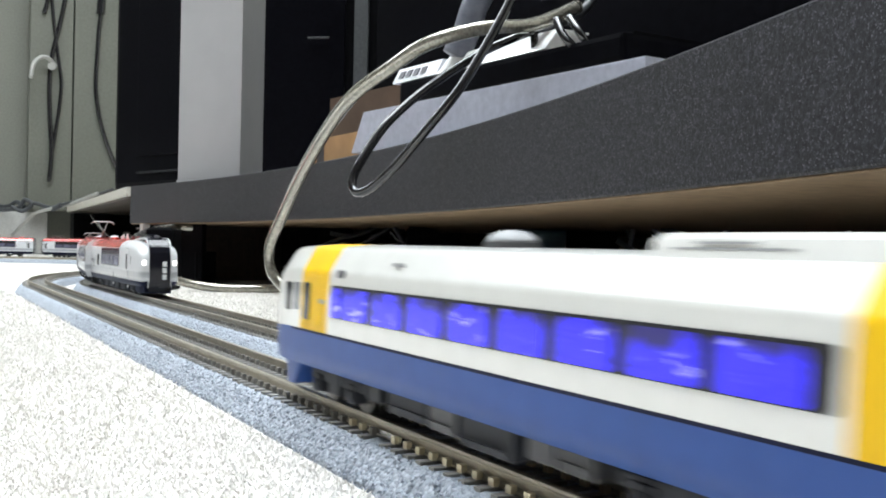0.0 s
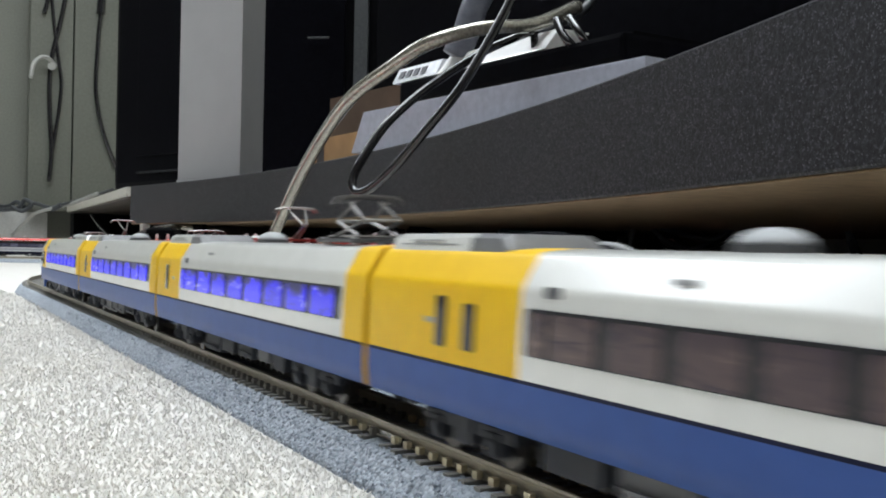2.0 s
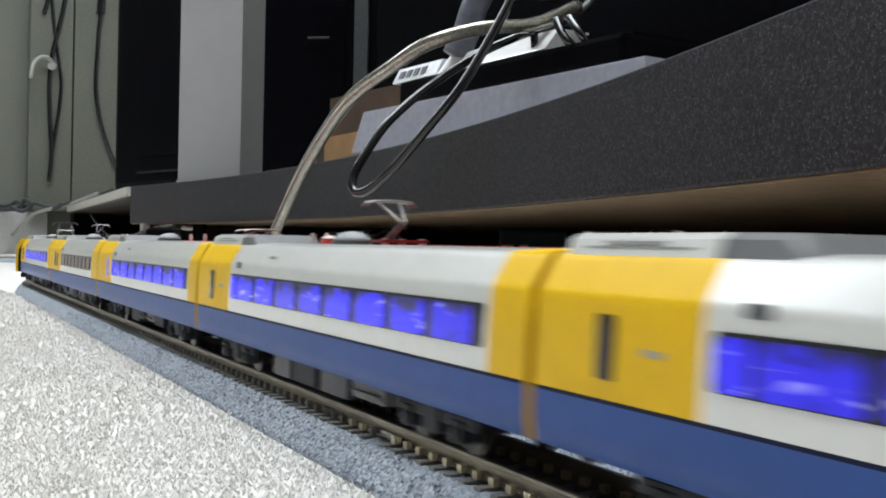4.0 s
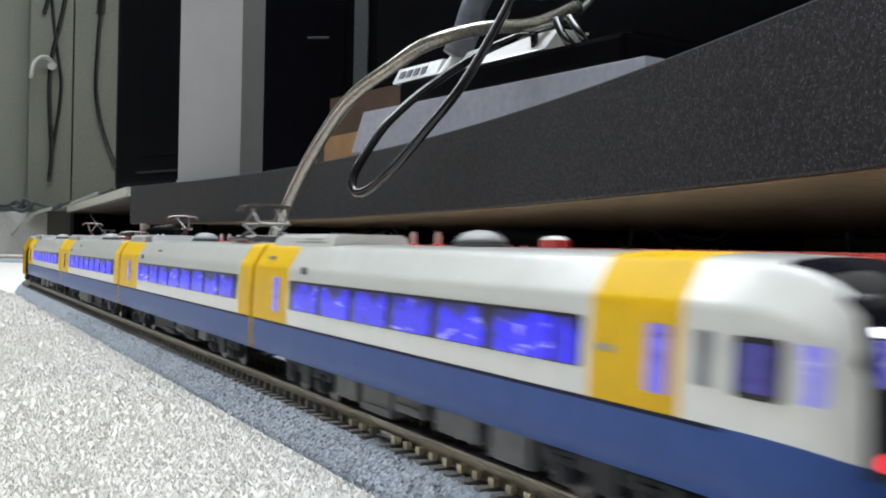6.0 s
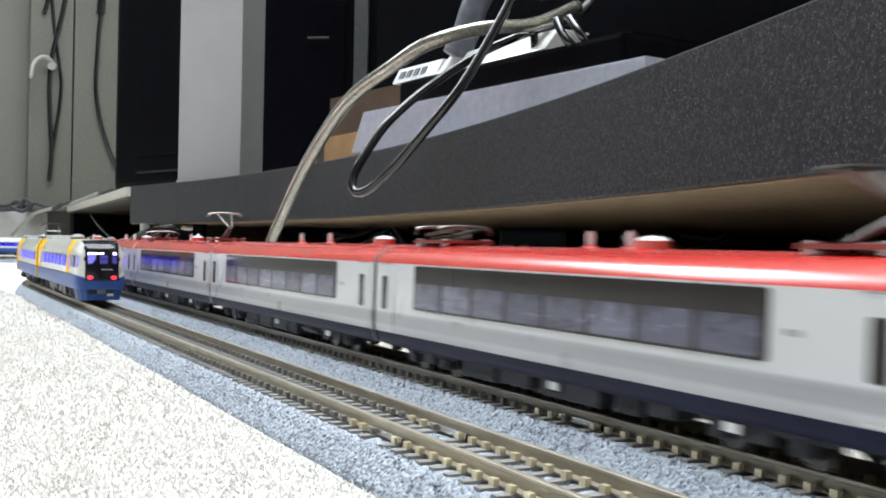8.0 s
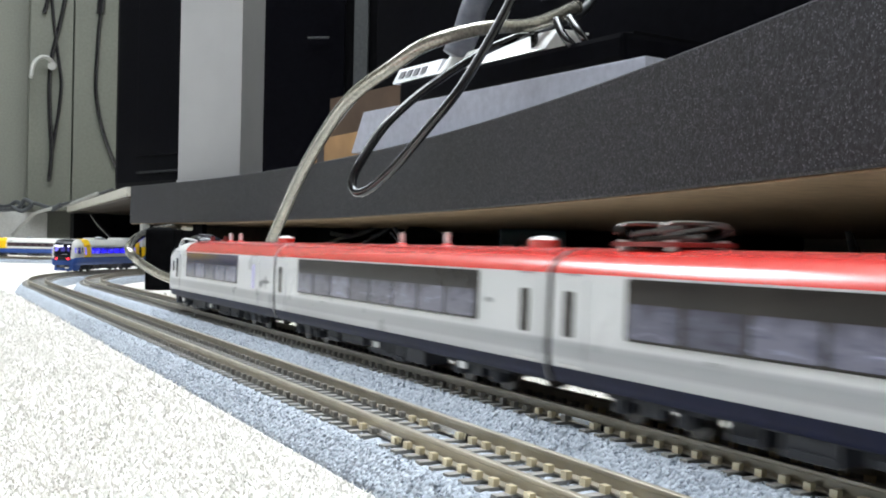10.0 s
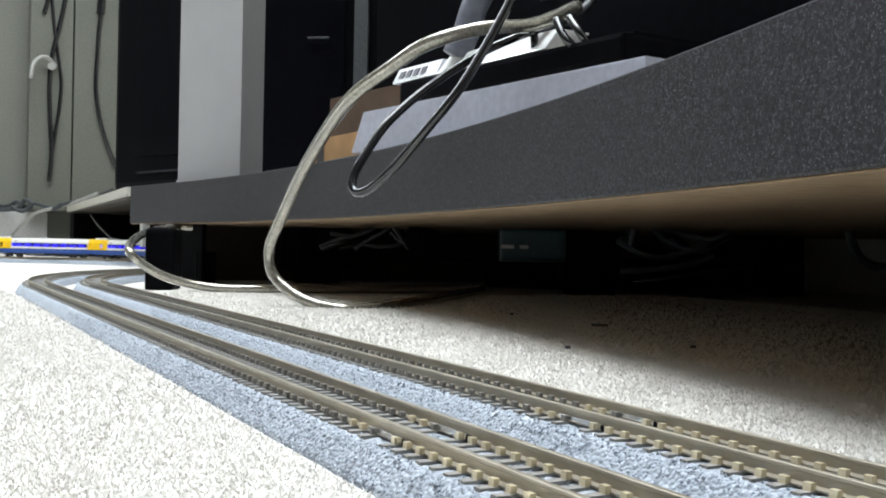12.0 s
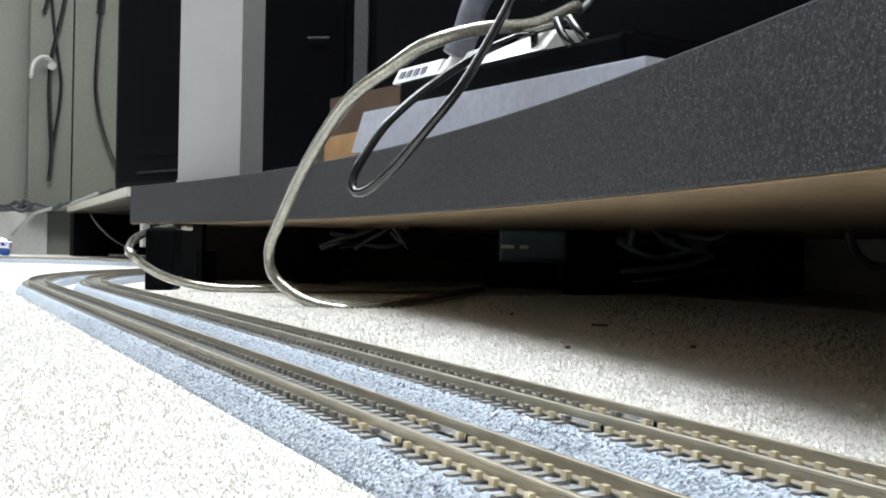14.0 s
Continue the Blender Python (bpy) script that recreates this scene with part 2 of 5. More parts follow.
MAT["teal"] = surface("dark_teal_plastic", (0.02, 0.05, 0.06), (0.035, 0.08, 0.095), 0.3)
MAT["clip_grey"] = surface("grey_rail_clip", (0.16, 0.15, 0.13), (0.26, 0.245, 0.22), 0.6, grain=900)
# lit copy of the grey clip: its cream-gold reflection is in the colour
MAT["clip_glint"] = surface("glinting_rail_clip", (0.70, 0.58, 0.36), (0.92, 0.84, 0.64), 0.28, 0.45, grain=900)
MAT["pile"] = surface("wool_tufts", (0.67, 0.65, 0.605), (0.80, 0.78, 0.745), 0.95, grain=700, patches=90, patch=0.5, spec=0.1)
MAT["window_violet"] = window_glow("violet_lit_pane", (0.09, 0.07, 0.50), (0.24, 0.22, 0.95), (0.6, 0.6, 1.0), 1.0)
MAT["window_lilac"] = window_glow("pale_lilac_pane", (0.22, 0.22, 0.36), (0.36, 0.36, 0.58), (0.7, 0.7, 0.9), 0.9)
MAT["window_dim"] = window_glow("dim_blue_pane", (0.012, 0.010, 0.06), (0.05, 0.045, 0.26), (0.16, 0.15, 0.6), 1.2)
MAT["cab_glass"] = surface("grey_cab_glass", (0.10, 0.11, 0.13), (0.16, 0.17, 0.20), 0.1)
MAT["glass_brown"] = surface("brown_black_glass", (0.016, 0.013, 0.012), (0.030, 0.026, 0.023), 0.1, grain=50, spec=0.2)
MAT["roof_dark"] = surface("dark_roof_fitting", (0.05, 0.05, 0.055), (0.10, 0.10, 0.105), 0.5)
MAT["insulator"] = surface("pale_insulator", (0.66, 0.67, 0.68), (0.80, 0.80, 0.80), 0.3)
MAT["wheel"] = surface("dark_wheel_steel", (0.06, 0.055, 0.05), (0.14, 0.13, 0.12), 0.35, 0.8)
MAT["train_navy"] = surface("navy_sill_paint", (0.006, 0.008, 0.028), (0.011, 0.014, 0.045), 0.5, spec=0.15)
MAT["lamp_clear"] = surface("clear_headlamp", (0.75, 0.75, 0.78), (0.92, 0.92, 0.95), 0.08, 0.4)
MAT["lamp_lit"] = surface("lit_headlamp", (0.95, 0.93, 0.88), (1.0, 0.98, 0.95), 0.2, glow=5.0)
MAT["emblem"] = surface("grey_emblem", (0.10, 0.10, 0.11), (0.17, 0.17, 0.18), 0.4)
# dark brown for the walls out of view, to limit light bouncing back
MAT["bounce_cut"] = surface("brown_bounce_cut_wall", (0.08, 0.068, 0.056), (0.125, 0.107, 0.09), 0.9, grain=80)
MAT["wood_dark"] = surface("brown_board", (0.06, 0.034, 0.02), (0.10, 0.06, 0.036), 0.6, grain=60)
MAT["ink"] = surface("dark_printed_mark", (0.06, 0.06, 0.07), (0.10, 0.10, 0.11), 0.5)


# ---------------------------------------------------------------- mesh helpers
def part(name, bm, material, parent=None, label="", smooth=False):
    mesh = bpy.data.meshes.new(name)
    bmesh.ops.recalc_face_normals(bm, faces=bm.faces)
    bm.to_mesh(mesh)
    bm.free()
    for m in (material if isinstance(material, (list, tuple)) else [material]):
        mesh.materials.append(m)
    if smooth:
        mesh.polygons.foreach_set("use_smooth", [True] * len(mesh.polygons))
    ob = new(name, mesh)
    if parent is not None:
        ob.parent = parent
    if label:
        ob["label"] = label
    return ob


def empty(name, label, category, group="", kind=""):
    ob = new(name)
    ob.empty_display_size = 0.01
    return tagged(ob, label, category, group, kind)


def bx(bm, x0, x1, y0, y1, z0, z1, bevel=0.0, m=None, index=0):
    """A box in millimetres, optionally bevelled and moved by m (also in millimetres)."""
    vs = [bm.verts.new((x, y, z)) for x in (x0, x1) for y in (y0, y1) for z in (z0, z1)]
    fs = [bm.faces.new([vs[i] for i in q]) for q in ((0, 1, 3, 2), (4, 6, 7, 5), (0, 4, 5, 1), (2, 3, 7, 6), (0, 2, 6, 4), (1, 5, 7, 3))]
    for f in fs:
        f.material_index = index
    if bevel:
        edges = list({e for f in fs for e in f.edges})
        out = bmesh.ops.bevel(bm, geom=edges, offset=bevel, segments=2, affect="EDGES", profile=0.7)
        vs = list({v for f in out["faces"] for v in f.verts} | {v for v in vs if v.is_valid})
    for v in vs:
        v.co = (m @ v.co if m else v.co)
    return vs


def prism(corners, z0, z1, bevel=0.0):
    """An upright block on plan corners (only their x and y count), in millimetres."""
    bm = bmesh.new()
    rings(bm, [[(p[0], p[1], z) for p in corners] for z in (z0, z1)])
    if bevel:
        bmesh.ops.bevel(bm, geom=list(bm.edges), offset=bevel, segments=2, affect="EDGES", profile=0.7)
    return bm


def strip(a, b, depth, z0, z1, bevel=0.0):
    """An upright block whose front runs from a to b on the plan, with depth behind it (away from the open floor)."""
    a, b = Vector((a[0], a[1])), Vector((b[0], b[1]))
    d = (b - a).normalized()
    n = Vector((-d.y, d.x)) * depth
    if n.x < 0:
        n = -n
    return prism([a, b, b + n, a + n], z0, z1, bevel)


def between(a, b, t):
    return tuple(Vector(a).lerp(Vector(b), t))


def mm(bm):
    """Turns a finished bmesh from millimetres into metres."""
    for v in bm.verts:
        v.co *= MM
    return bm


def rings(bm, loops, cap=True, closed=True, index=0):
    rows = [[bm.verts.new(p) for p in loop] for loop in loops]
    n = len(rows[0])
    for a, b in zip(rows, rows[1:]):
        for i in range(n if closed else n - 1):
            j = (i + 1) % n
            bm.faces.new((a[i], a[j], b[j], b[i])).material_index = index
    if cap:
        bm.faces.new(rows[0]).material_index = index
        bm.faces.new(rows[-1]).material_index = index
    return rows


def rod(bm, a, b, r, n=8):
    a, b = Vector(a), Vector(b)
    d = (b - a).normalized()
    u = d.orthogonal().normalized()
    w = d.cross(u)
    rings(bm, [[p + r * (math.cos(2 * math.pi * k / n) * u + math.sin(2 * math.pi * k / n) * w) for k in range(n)] for p in (a, b)])


def smooth_line(points, steps=10):
    pts = [Vector(p) for p in points]
    pts = [2 * pts[0] - pts[1]] + pts + [2 * pts[-1] - pts[-2]]
    out = []
    for p0, p1, p2, p3 in zip(pts, pts[1:], pts[2:], pts[3:]):
        for k in range(steps):
            t = k / steps
            out.append(0.5 * (2 * p1 + (p2 - p0) * t + (2 * p0 - 5 * p1 + 4 * p2 - p3) * t * t + (3 * p1 - p0 - 3 * p2 + p3) * t ** 3))
    return out + [pts[-2]]


def hose(bm, points, r, n=10, steps=10):
    """A round tube swept along a smooth line, with a frame carried along it."""
    line = smooth_line(points, steps)
    u = (line[1] - line[0]).orthogonal().normalized()
    loops = []
    for i, p in enumerate(line):
        d = (line[min(i + 1, len(line) - 1)] - line[max(i - 1, 0)]).normalized()
        u = (u - u.dot(d) * d).normalized()
        w = d.cross(u)
        loops.append([p + r * (math.cos(2 * math.pi * k / n) * u + math.sin(2 * math.pi * k / n) * w) for k in range(n)])
    rings(bm, loops)


# ---------------------------------------------------------------- the line of the track (millimetres along it)
STRAIGHT, R_RIGHT, A_RIGHT, R_LEFT, A_LEFT = 646.0, 480.0, radians(45), 315.0, radians(135)
GAUGE, SPACING, RAIL_TOP = 4.95, 33.0, 7.4


def line_at(s, off=0.0):
    """Place on the near track's centre line s along it, off to its right, and the heading (clockwise from +Y)."""
    x, y, h = 0.0, min(s, STRAIGHT), 0.0
    if s > STRAIGHT:
        a = min((s - STRAIGHT) / R_RIGHT, A_RIGHT)
        x, y, h = R_RIGHT * (1 - math.cos(a)), STRAIGHT + R_RIGHT * math.sin(a), a
    rest = s - STRAIGHT - R_RIGHT * A_RIGHT
    if rest > 0:
        b = min(rest / R_LEFT, A_LEFT)
        cx, cy = x - R_LEFT * math.cos(h), y + R_LEFT * math.sin(h)
        h -= b
        x, y = cx + R_LEFT * math.cos(h), cy - R_LEFT * math.sin(h)
        rest -= R_LEFT * A_LEFT
        if rest > 0:
            x, y = x + rest * math.sin(h), y + rest * math.cos(h)
    return x + off * math.cos(h), y - off * math.sin(h), h


def along(s0, s1, step):
    stops = {s0, s1}
    n = max(1, round((s1 - s0) / step))
    stops |= {s0 + (s1 - s0) * k / n for k in range(n + 1)}
    return sorted(stops)


def sweep(bm, profile, s0, s1, off, step):
    """A closed profile (to the right, up) carried along the line."""
    loops = []
    for s in along(s0, s1, step):
        loop = []
        for dx, dz in profile:
            x, y, h = line_at(s, off + dx)
            loop.append((x, y, dz))
        loops.append(loop)
    rings(bm, loops)


def jitter(bm, seed, amount):
    rnd = random.Random(seed)
    for v in bm.verts:
        v.co.z += rnd.uniform(-amount, amount)
    return bm


# ---------------------------------------------------------------- room shell
def slab(name, x0, x1, y0, y1, z0, z1, mat, label, category):
    bm = bmesh.new()
    bx(bm, x0, x1, y0, y1, z0, z1)
    return tagged(part(name, mm(bm), mat), label, category, kind="structure")


slab("floor", -2500, 1400, -1800, 2700, -60, 0, MAT["carpet"], "cream cut-pile carpet over the whole floor", "carpet")
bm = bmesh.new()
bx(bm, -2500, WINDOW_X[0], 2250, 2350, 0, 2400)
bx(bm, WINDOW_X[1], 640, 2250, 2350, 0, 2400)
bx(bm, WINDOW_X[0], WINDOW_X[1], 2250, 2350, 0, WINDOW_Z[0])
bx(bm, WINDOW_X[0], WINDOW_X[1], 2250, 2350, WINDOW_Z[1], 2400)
tagged(part("wall_back", mm(bm), MAT["wall"]), "cream papered wall, darkened to look dimly lit, with a window in it", "wall", kind="structure")
slab("wall_right", 640, 740, -1700, 2350, 0, 2400, MAT["wall_brightened"], "papered wall behind the television stand, lightened to look lit", "wall")
# left and front walls are never in view; their dark tone curbs bounce
slab("wall_left", -2500, -2400, -1700, 2250, 0, 2400, MAT["bounce_cut"], "unseen wall on the open side, dark brown to cut bounced light", "wall")
slab("wall_front", -2400, 640, -1800, -1700, 0, 2400, MAT["bounce_cut"], "unseen wall at the end of the room, dark brown to cut bounced light", "wall")
slab("ceiling", -2500, 1400, -1800, 2700, 2400, 2450, MAT["ceiling"], "white papered ceiling", "ceiling")
bm = bmesh.new()
bx(bm, -2400, 175, 2238, 2250, 0, 84, 2)
tagged(part("baseboard", mm(bm), MAT["skirting"]), "white wooden baseboard along the wall", "baseboard", kind="structure")


def window():
    root = empty("window_1", "white framed window with two lights", "window", kind="structure")
    (x0, x1), (z0, z1) = WINDOW_X, WINDOW_Z
    mid = (x0 + x1) / 2
    for a, b, c, d in ((x0 + 2, x0 + 34, z0 + 2, z1 - 2), (x1 - 34, x1 - 2, z0 + 2, z1 - 2), (x0 + 35, x1 - 35, z0 + 2, z0 + 34), (x0 + 35, x1 - 35, z1 - 34, z1 - 2), (mid - 16, mid + 16, z0 + 35, z1 - 35)):
        bm = bmesh.new()
        bx(bm, a, b, 2256, 2280, c, d, 2)
        part("window_frame", mm(bm), MAT["skirting"], root)


window()


def ceiling_panel():
    root = empty("ceiling_panel", "large white luminous ceiling panel on rods", "ceiling light")
    cx, cy, cz = LAMP_AT
    for name, w, z0, z1, mat, label in (("housing", 860, cz + 30, cz + 70, "panel", ""), ("diffuser", 845, cz + 8, cz + 29, "diffuser", "glowing white diffuser")):
        bm = bmesh.new()
        bx(bm, max(cx - w, -1500), min(cx + w, 636), cy - w, cy + w, z0, z1, 5)
        part(name, mm(bm), MAT[mat], root, label)
    for dx in (-500, 500):
        bm = bmesh.new()
        rod(bm, (cx + dx, cy, cz + 69), (cx + dx, cy, 2400), 6, 8)
        part("rod", mm(bm), MAT["cable_grey"], root)


ceiling_panel()


def wall_panels():
    """The door of a wall cupboard: two cream leaves, darkened to look dimly lit, standing proud of the wall, with a
    joint between them.
    """
    root = empty("wall_cupboard", "cream cupboard front with two plain leaves on the wall, darkened to look dim", "cupboard")
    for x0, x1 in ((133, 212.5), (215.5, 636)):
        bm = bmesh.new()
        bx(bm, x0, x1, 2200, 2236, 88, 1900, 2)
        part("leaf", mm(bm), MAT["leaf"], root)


wall_panels()


def hook():
    root = empty("cable_hook", "curved white plastic hook on the cupboard", "hook")
    bm = bmesh.new()
    hose(bm, [(180, 2199, 371), (165, 2184, 383), (150, 2175, 382), (137, 2170, 367), (132, 2167, 340)], 4.2, 8, 6)
    part("hook_arm", mm(bm), MAT["cable_grey"], root, smooth=True)
    bm = bmesh.new()
    rod(bm, (176, 2218, 375), (172, 2186, 369), 8, 14)
    part("base_plate", mm(bm), MAT["cable_grey"], root)


hook()


def cable(name, label, points, r, mat, plug=None):
    bm = bmesh.new()
    hose(bm, points, r, 10, 10)
    root = empty(name, label, "cable")
    part("sheath", mm(bm), mat, root, smooth=True)
    if plug:
        bm = bmesh.new()
        rod(bm, plug[0], plug[1], r * 1.9, 12)
        part("plug", mm(bm), mat, root)
    return root


# cables hanging on the cupboard
cable("hanging_cable", "dark grey cable looped over a hook", [(166, 2198, 567), (171, 2198, 501), (178, 2197, 435), (186, 2197, 380), (191, 2196, 336), (187, 2196, 280), (180, 2195, 229), (174, 2194, 179), (171, 2194, 143)], 3.6, MAT["cable_black"])
cable("hanging_cable", "dark grey cable looped over a hook", [(201, 2199, 572), (195, 2198, 504), (185, 2198, 447), (173, 2197, 390), (169, 2196, 334), (171, 2195, 268), (175, 2195, 201), (172, 2194, 148)], 4.6, MAT["cable_black"])
cable("hanging_cable", "short dark cable end", [(166, 2198, 544), (163, 2198, 500), (157, 2198, 472)], 4.4, MAT["cable_black"])
cable("hanging_cable", "dark cable hanging down to the black cabinet", [(257, 2199, 580), (265, 2198, 513), (260, 2197, 444), (257, 2196, 376), (257, 2196, 325), (265, 2196, 275), (276, 2195, 236), (290, 2195, 199), (306, 2195, 163)], 4.4, MAT["cable_black"], ((265, 2199, 522), (263, 2198, 483)))
# cables along the baseboard
cable("wall_cable", "grey cable lying over the baseboard", [(58, 2260, 99), (96, 2218, 93), (114, 2197, 102), (129, 2179, 91), (143, 2160, 99), (170, 2136, 91), (195, 2112, 99)], 4.0, MAT["cable_dark"])
cable("wall_cable", "dark cable bunched over the baseboard", [(56, 2227, 87), (96, 2195, 86), (117, 2174, 92), (126, 2169, 106), (138, 2163, 97), (122, 2171, 84), (103, 2181, 92)], 4.0, MAT["cable_dark"])
cable("wall_cable", "pale grey cable running up to the low shelf", [(108, 2211, 38), (124, 2136, 62), (136, 2063, 78), (156, 1974, 86), (180, 1906, 94), (209, 1836, 109)], 3.2, MAT["cable_grey"])
cable("wall_cable", "dark cable with a red end over the baseboard", [(150, 1944, 80), (156, 1935, 88), (166, 1924, 92), (196, 1887, 102), (234, 1834, 117)], 2.4, MAT["cable_dark"], ((153, 1937, 84), (163, 1926, 91)))


# ---------------------------------------------------------------- furniture at the far end
def low_shelf():
    """A low board near the wall, seen from underneath."""
    root = empty("low_shelf", "low cream shelf board on dark legs near the wall", "shelf")
    near, far = (157, 1279, 95), (202, 2164, 95)
    corners = [near, far, (far[0] + 330, far[1]), (near[0] + 420, near[1] + 120)]
    part("board", mm(prism(corners, 84, 95, 1.5)), MAT["shelf_edge"], root)
    inner = [(p[0] + 3, p[1] + (3 if k in (0, 3) else -3)) for k, p in enumerate(corners)]
    part("underside", mm(prism(inner, 81.5, 84)), MAT["brown_panel"], root, "dark brown underside")
    for x, y, w in ((far[0] + 4, far[1] - 70, 66), (near[0] + 330, near[1] + 200, 50), (far[0] + 250, far[1] - 70, 50)):
        part("leg", mm(block(x, x + w, y, y + 50, 0, 81.5, 2)), MAT["black_matt"], root, "black block leg")
    a, b = corners[1], corners[2]
    part("back_panel", mm(prism([(a[0] + 72, a[1] - 40), (b[0] - 4, b[1] - 40), (b[0] - 4, b[1] - 28), (a[0] + 72, a[1] - 28)], 4, 81.4, 1)), MAT["black_matt"], root, "black panel closing the back below the board")


def block(x0, x1, y0, y1, z0, z1, bevel=0.0, m=None):
    bm = bmesh.new()
    bx(bm, x0, x1, y0, y1, z0, z1, bevel, m)
    return bm


low_shelf()


def black_cabinet():
    """A tall black box with rounded lower edges on the low shelf."""
    root = empty("black_cabinet", "glossy black tower cabinet with rounded edges", "cabinet")
    a, b = (161, 1389, 194), (214, 1227, 181)
    part("body", mm(strip(a, b, 210, 95, 900, 9)), MAT["black"], root)
    p, q = between(a, b, 0.35), between(a, b, 0.97)
    part("front_panel", mm(strip((p[0] - 1.6, p[1] - 1.6), (q[0] - 1.6, q[1] - 1.6), 3, 135, 640, 0.5)), MAT["black"], root, "glossy black front panel")
    part("trim_strip", mm(strip((p[0] - 1.8, p[1] - 1.8), (q[0] - 1.8, q[1] - 1.8), 3, 114, 116.5, 0.2)), MAT["black_trim"], root, "thin grey trim strip")


black_cabinet()


def white_post():
    """A square white post on the end of the television stand."""
    root = empty("white_post", "square white painted post standing on the television stand", "post")
    a, b, c = Vector((121, 849, 134)), Vector((156, 795, 131)), Vector((189, 845, 139))
    corners = [a, b, c, a + (c - b)]
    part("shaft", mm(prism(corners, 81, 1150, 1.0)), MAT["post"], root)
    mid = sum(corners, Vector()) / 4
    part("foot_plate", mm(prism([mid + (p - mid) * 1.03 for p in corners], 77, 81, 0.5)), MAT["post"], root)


white_post()


def audio_rack():
    """A black rack between the post and the television."""
    root = empty("audio_rack", "black audio rack with a dark glass door", "rack")
    a, b = (264, 1102, 232), (430, 978, 230)
    part("carcass", mm(strip(a, b, 250, 0, 900, 3)), MAT["black_matt"], root)
    p, q = between(a, b, 0.03), between(a, b, 0.45)
    part("door", mm(strip((p[0] - 3, p[1] - 3), (q[0] - 3, q[1] - 3), 4.5, 105, 620, 0.6)), MAT["black"], root, "dark glass door")
    p, q = between(a, b, 0.505), between(a, b, 0.575)
    part("door_frame", mm(strip((p[0] - 5, p[1] - 5), (q[0] - 5, q[1] - 5), 6, 182, 620, 0.6)), MAT["dull_grey"], root, "dull grey door edge")
    p, q = between(a, b, 0.27), between(a, b, 0.38)
    part("handle", mm(strip((p[0] - 8, p[1] - 8), (q[0] - 8, q[1] - 8), 3, 248, 250, 0.3)), MAT["dull_grey"], root, "thin grey handle")


audio_rack()


# ---------------------------------------------------------------- television stand and what stands on it
def stand_front(y):
    return 131.0 - 3.2e-4 * (y - 570.0) ** 2


def television_stand():
    root = empty("television_stand", "low television stand with a speckled charcoal board", "television stand")
    ys = [-260 + 1165 * k / 60 for k in range(61)]

    def sheet(inset, z0, z1, bevel):
        bm = bmesh.new()
        line = [(stand_front(y) + inset, y) for y in ys] + [(639, 905 - inset), (639, -260 + inset)]
        loops = [[(x + b, y, z) for x, y in line] for b, z in ((bevel, z0), (0, z0 + bevel), (0, z1 - bevel), (bevel, z1))]
        rings(bm, loops)
        bmesh.ops.triangulate(bm, faces=[f for f in bm.faces if len(f.verts) > 4])
        return mm(bm)

    part("board", sheet(0.0, 46.3, 77.0, 0.5), MAT["board"], root)
    part("underside", sheet(0.9, 45.7, 46.3, 0.2), MAT["underside"], root, "raw brown fibreboard underside")
    for x, y, w, d in ((236, 842, 24, 24), (530, 640, 26, 26), (520, -120, 25, 25), (170, -140, 25, 25)):
        foot = part("foot", mm(block(x - w, x + w, y - d, y + d, 12, 45.7, 4)), MAT["black_matt"], root, "black block foot")
        bm = bmesh.new()
        rod(bm, (x, y, 0), (x, y, 12), min(w, d) * 0.8, 20)
        part("pad", mm(bm), MAT["black_matt"], foot)
    # added panel: blocks the lit floor and wall beyond, leaving the end dark
    part("end_shade_panel", mm(block(140, 638, 884, 897, 0, 45.6, 1)), MAT["brown_panel"], root, "added brown panel keeping lit floor out of sight below the board")
    # black sheet in place of the deep shade behind the front edge
    part("side_shade_panel", mm(prism([(107, 868), (130, 803), (134, 805), (111, 870)], 0, 45.6, 0.6)), MAT["black_matt"], root, "black panel standing in for deep shade below the board")
    part("low_block", mm(block(127, 143, 808, 842, 0, 25, 2)), MAT["black_matt"], root, "low black block below the board")
    bm = bmesh.new()
    bx(bm, 99, 105, 872, 884, 27, 45.7, 1)
    part("bracket", mm(bm), MAT["cable_grey"], root, "pale grey metal bracket")
    return root


television_stand()


def spun(at, degrees):
    return Matrix.Translation(at) @ Matrix.Rotation(radians(degrees), 4, "Z")


ROW = ((138, 503, 99), (158, 316, 99))      # the front line of the boxes on the stand


def amplifier():
    root = empty("amplifier", "flat blue-grey metal amplifier on the stand", "amplifier")
    a, b = between(*ROW, -0.02), between(*ROW, 1.06)
    bm = strip(a, b, 150, 80, 100.0, 0.8)
    for v in bm.verts:                      # the left end leans
        if (v.co.xy - Vector(a[:2])).length < 6:
            v.co.y += (100.0 - v.co.z) * 0.8
    part("case", mm(bm), MAT["blue_grey"], root)
    for t in (0.05, 0.98):
        p, q = between(*ROW, t), between(*ROW, t + 0.05)
        part("foot", mm(strip((p[0] + 12, p[1] + 5), (q[0] + 12, q[1] + 5), 150, 77, 80, 0.4)), MAT["black_matt"], root)


amplifier()


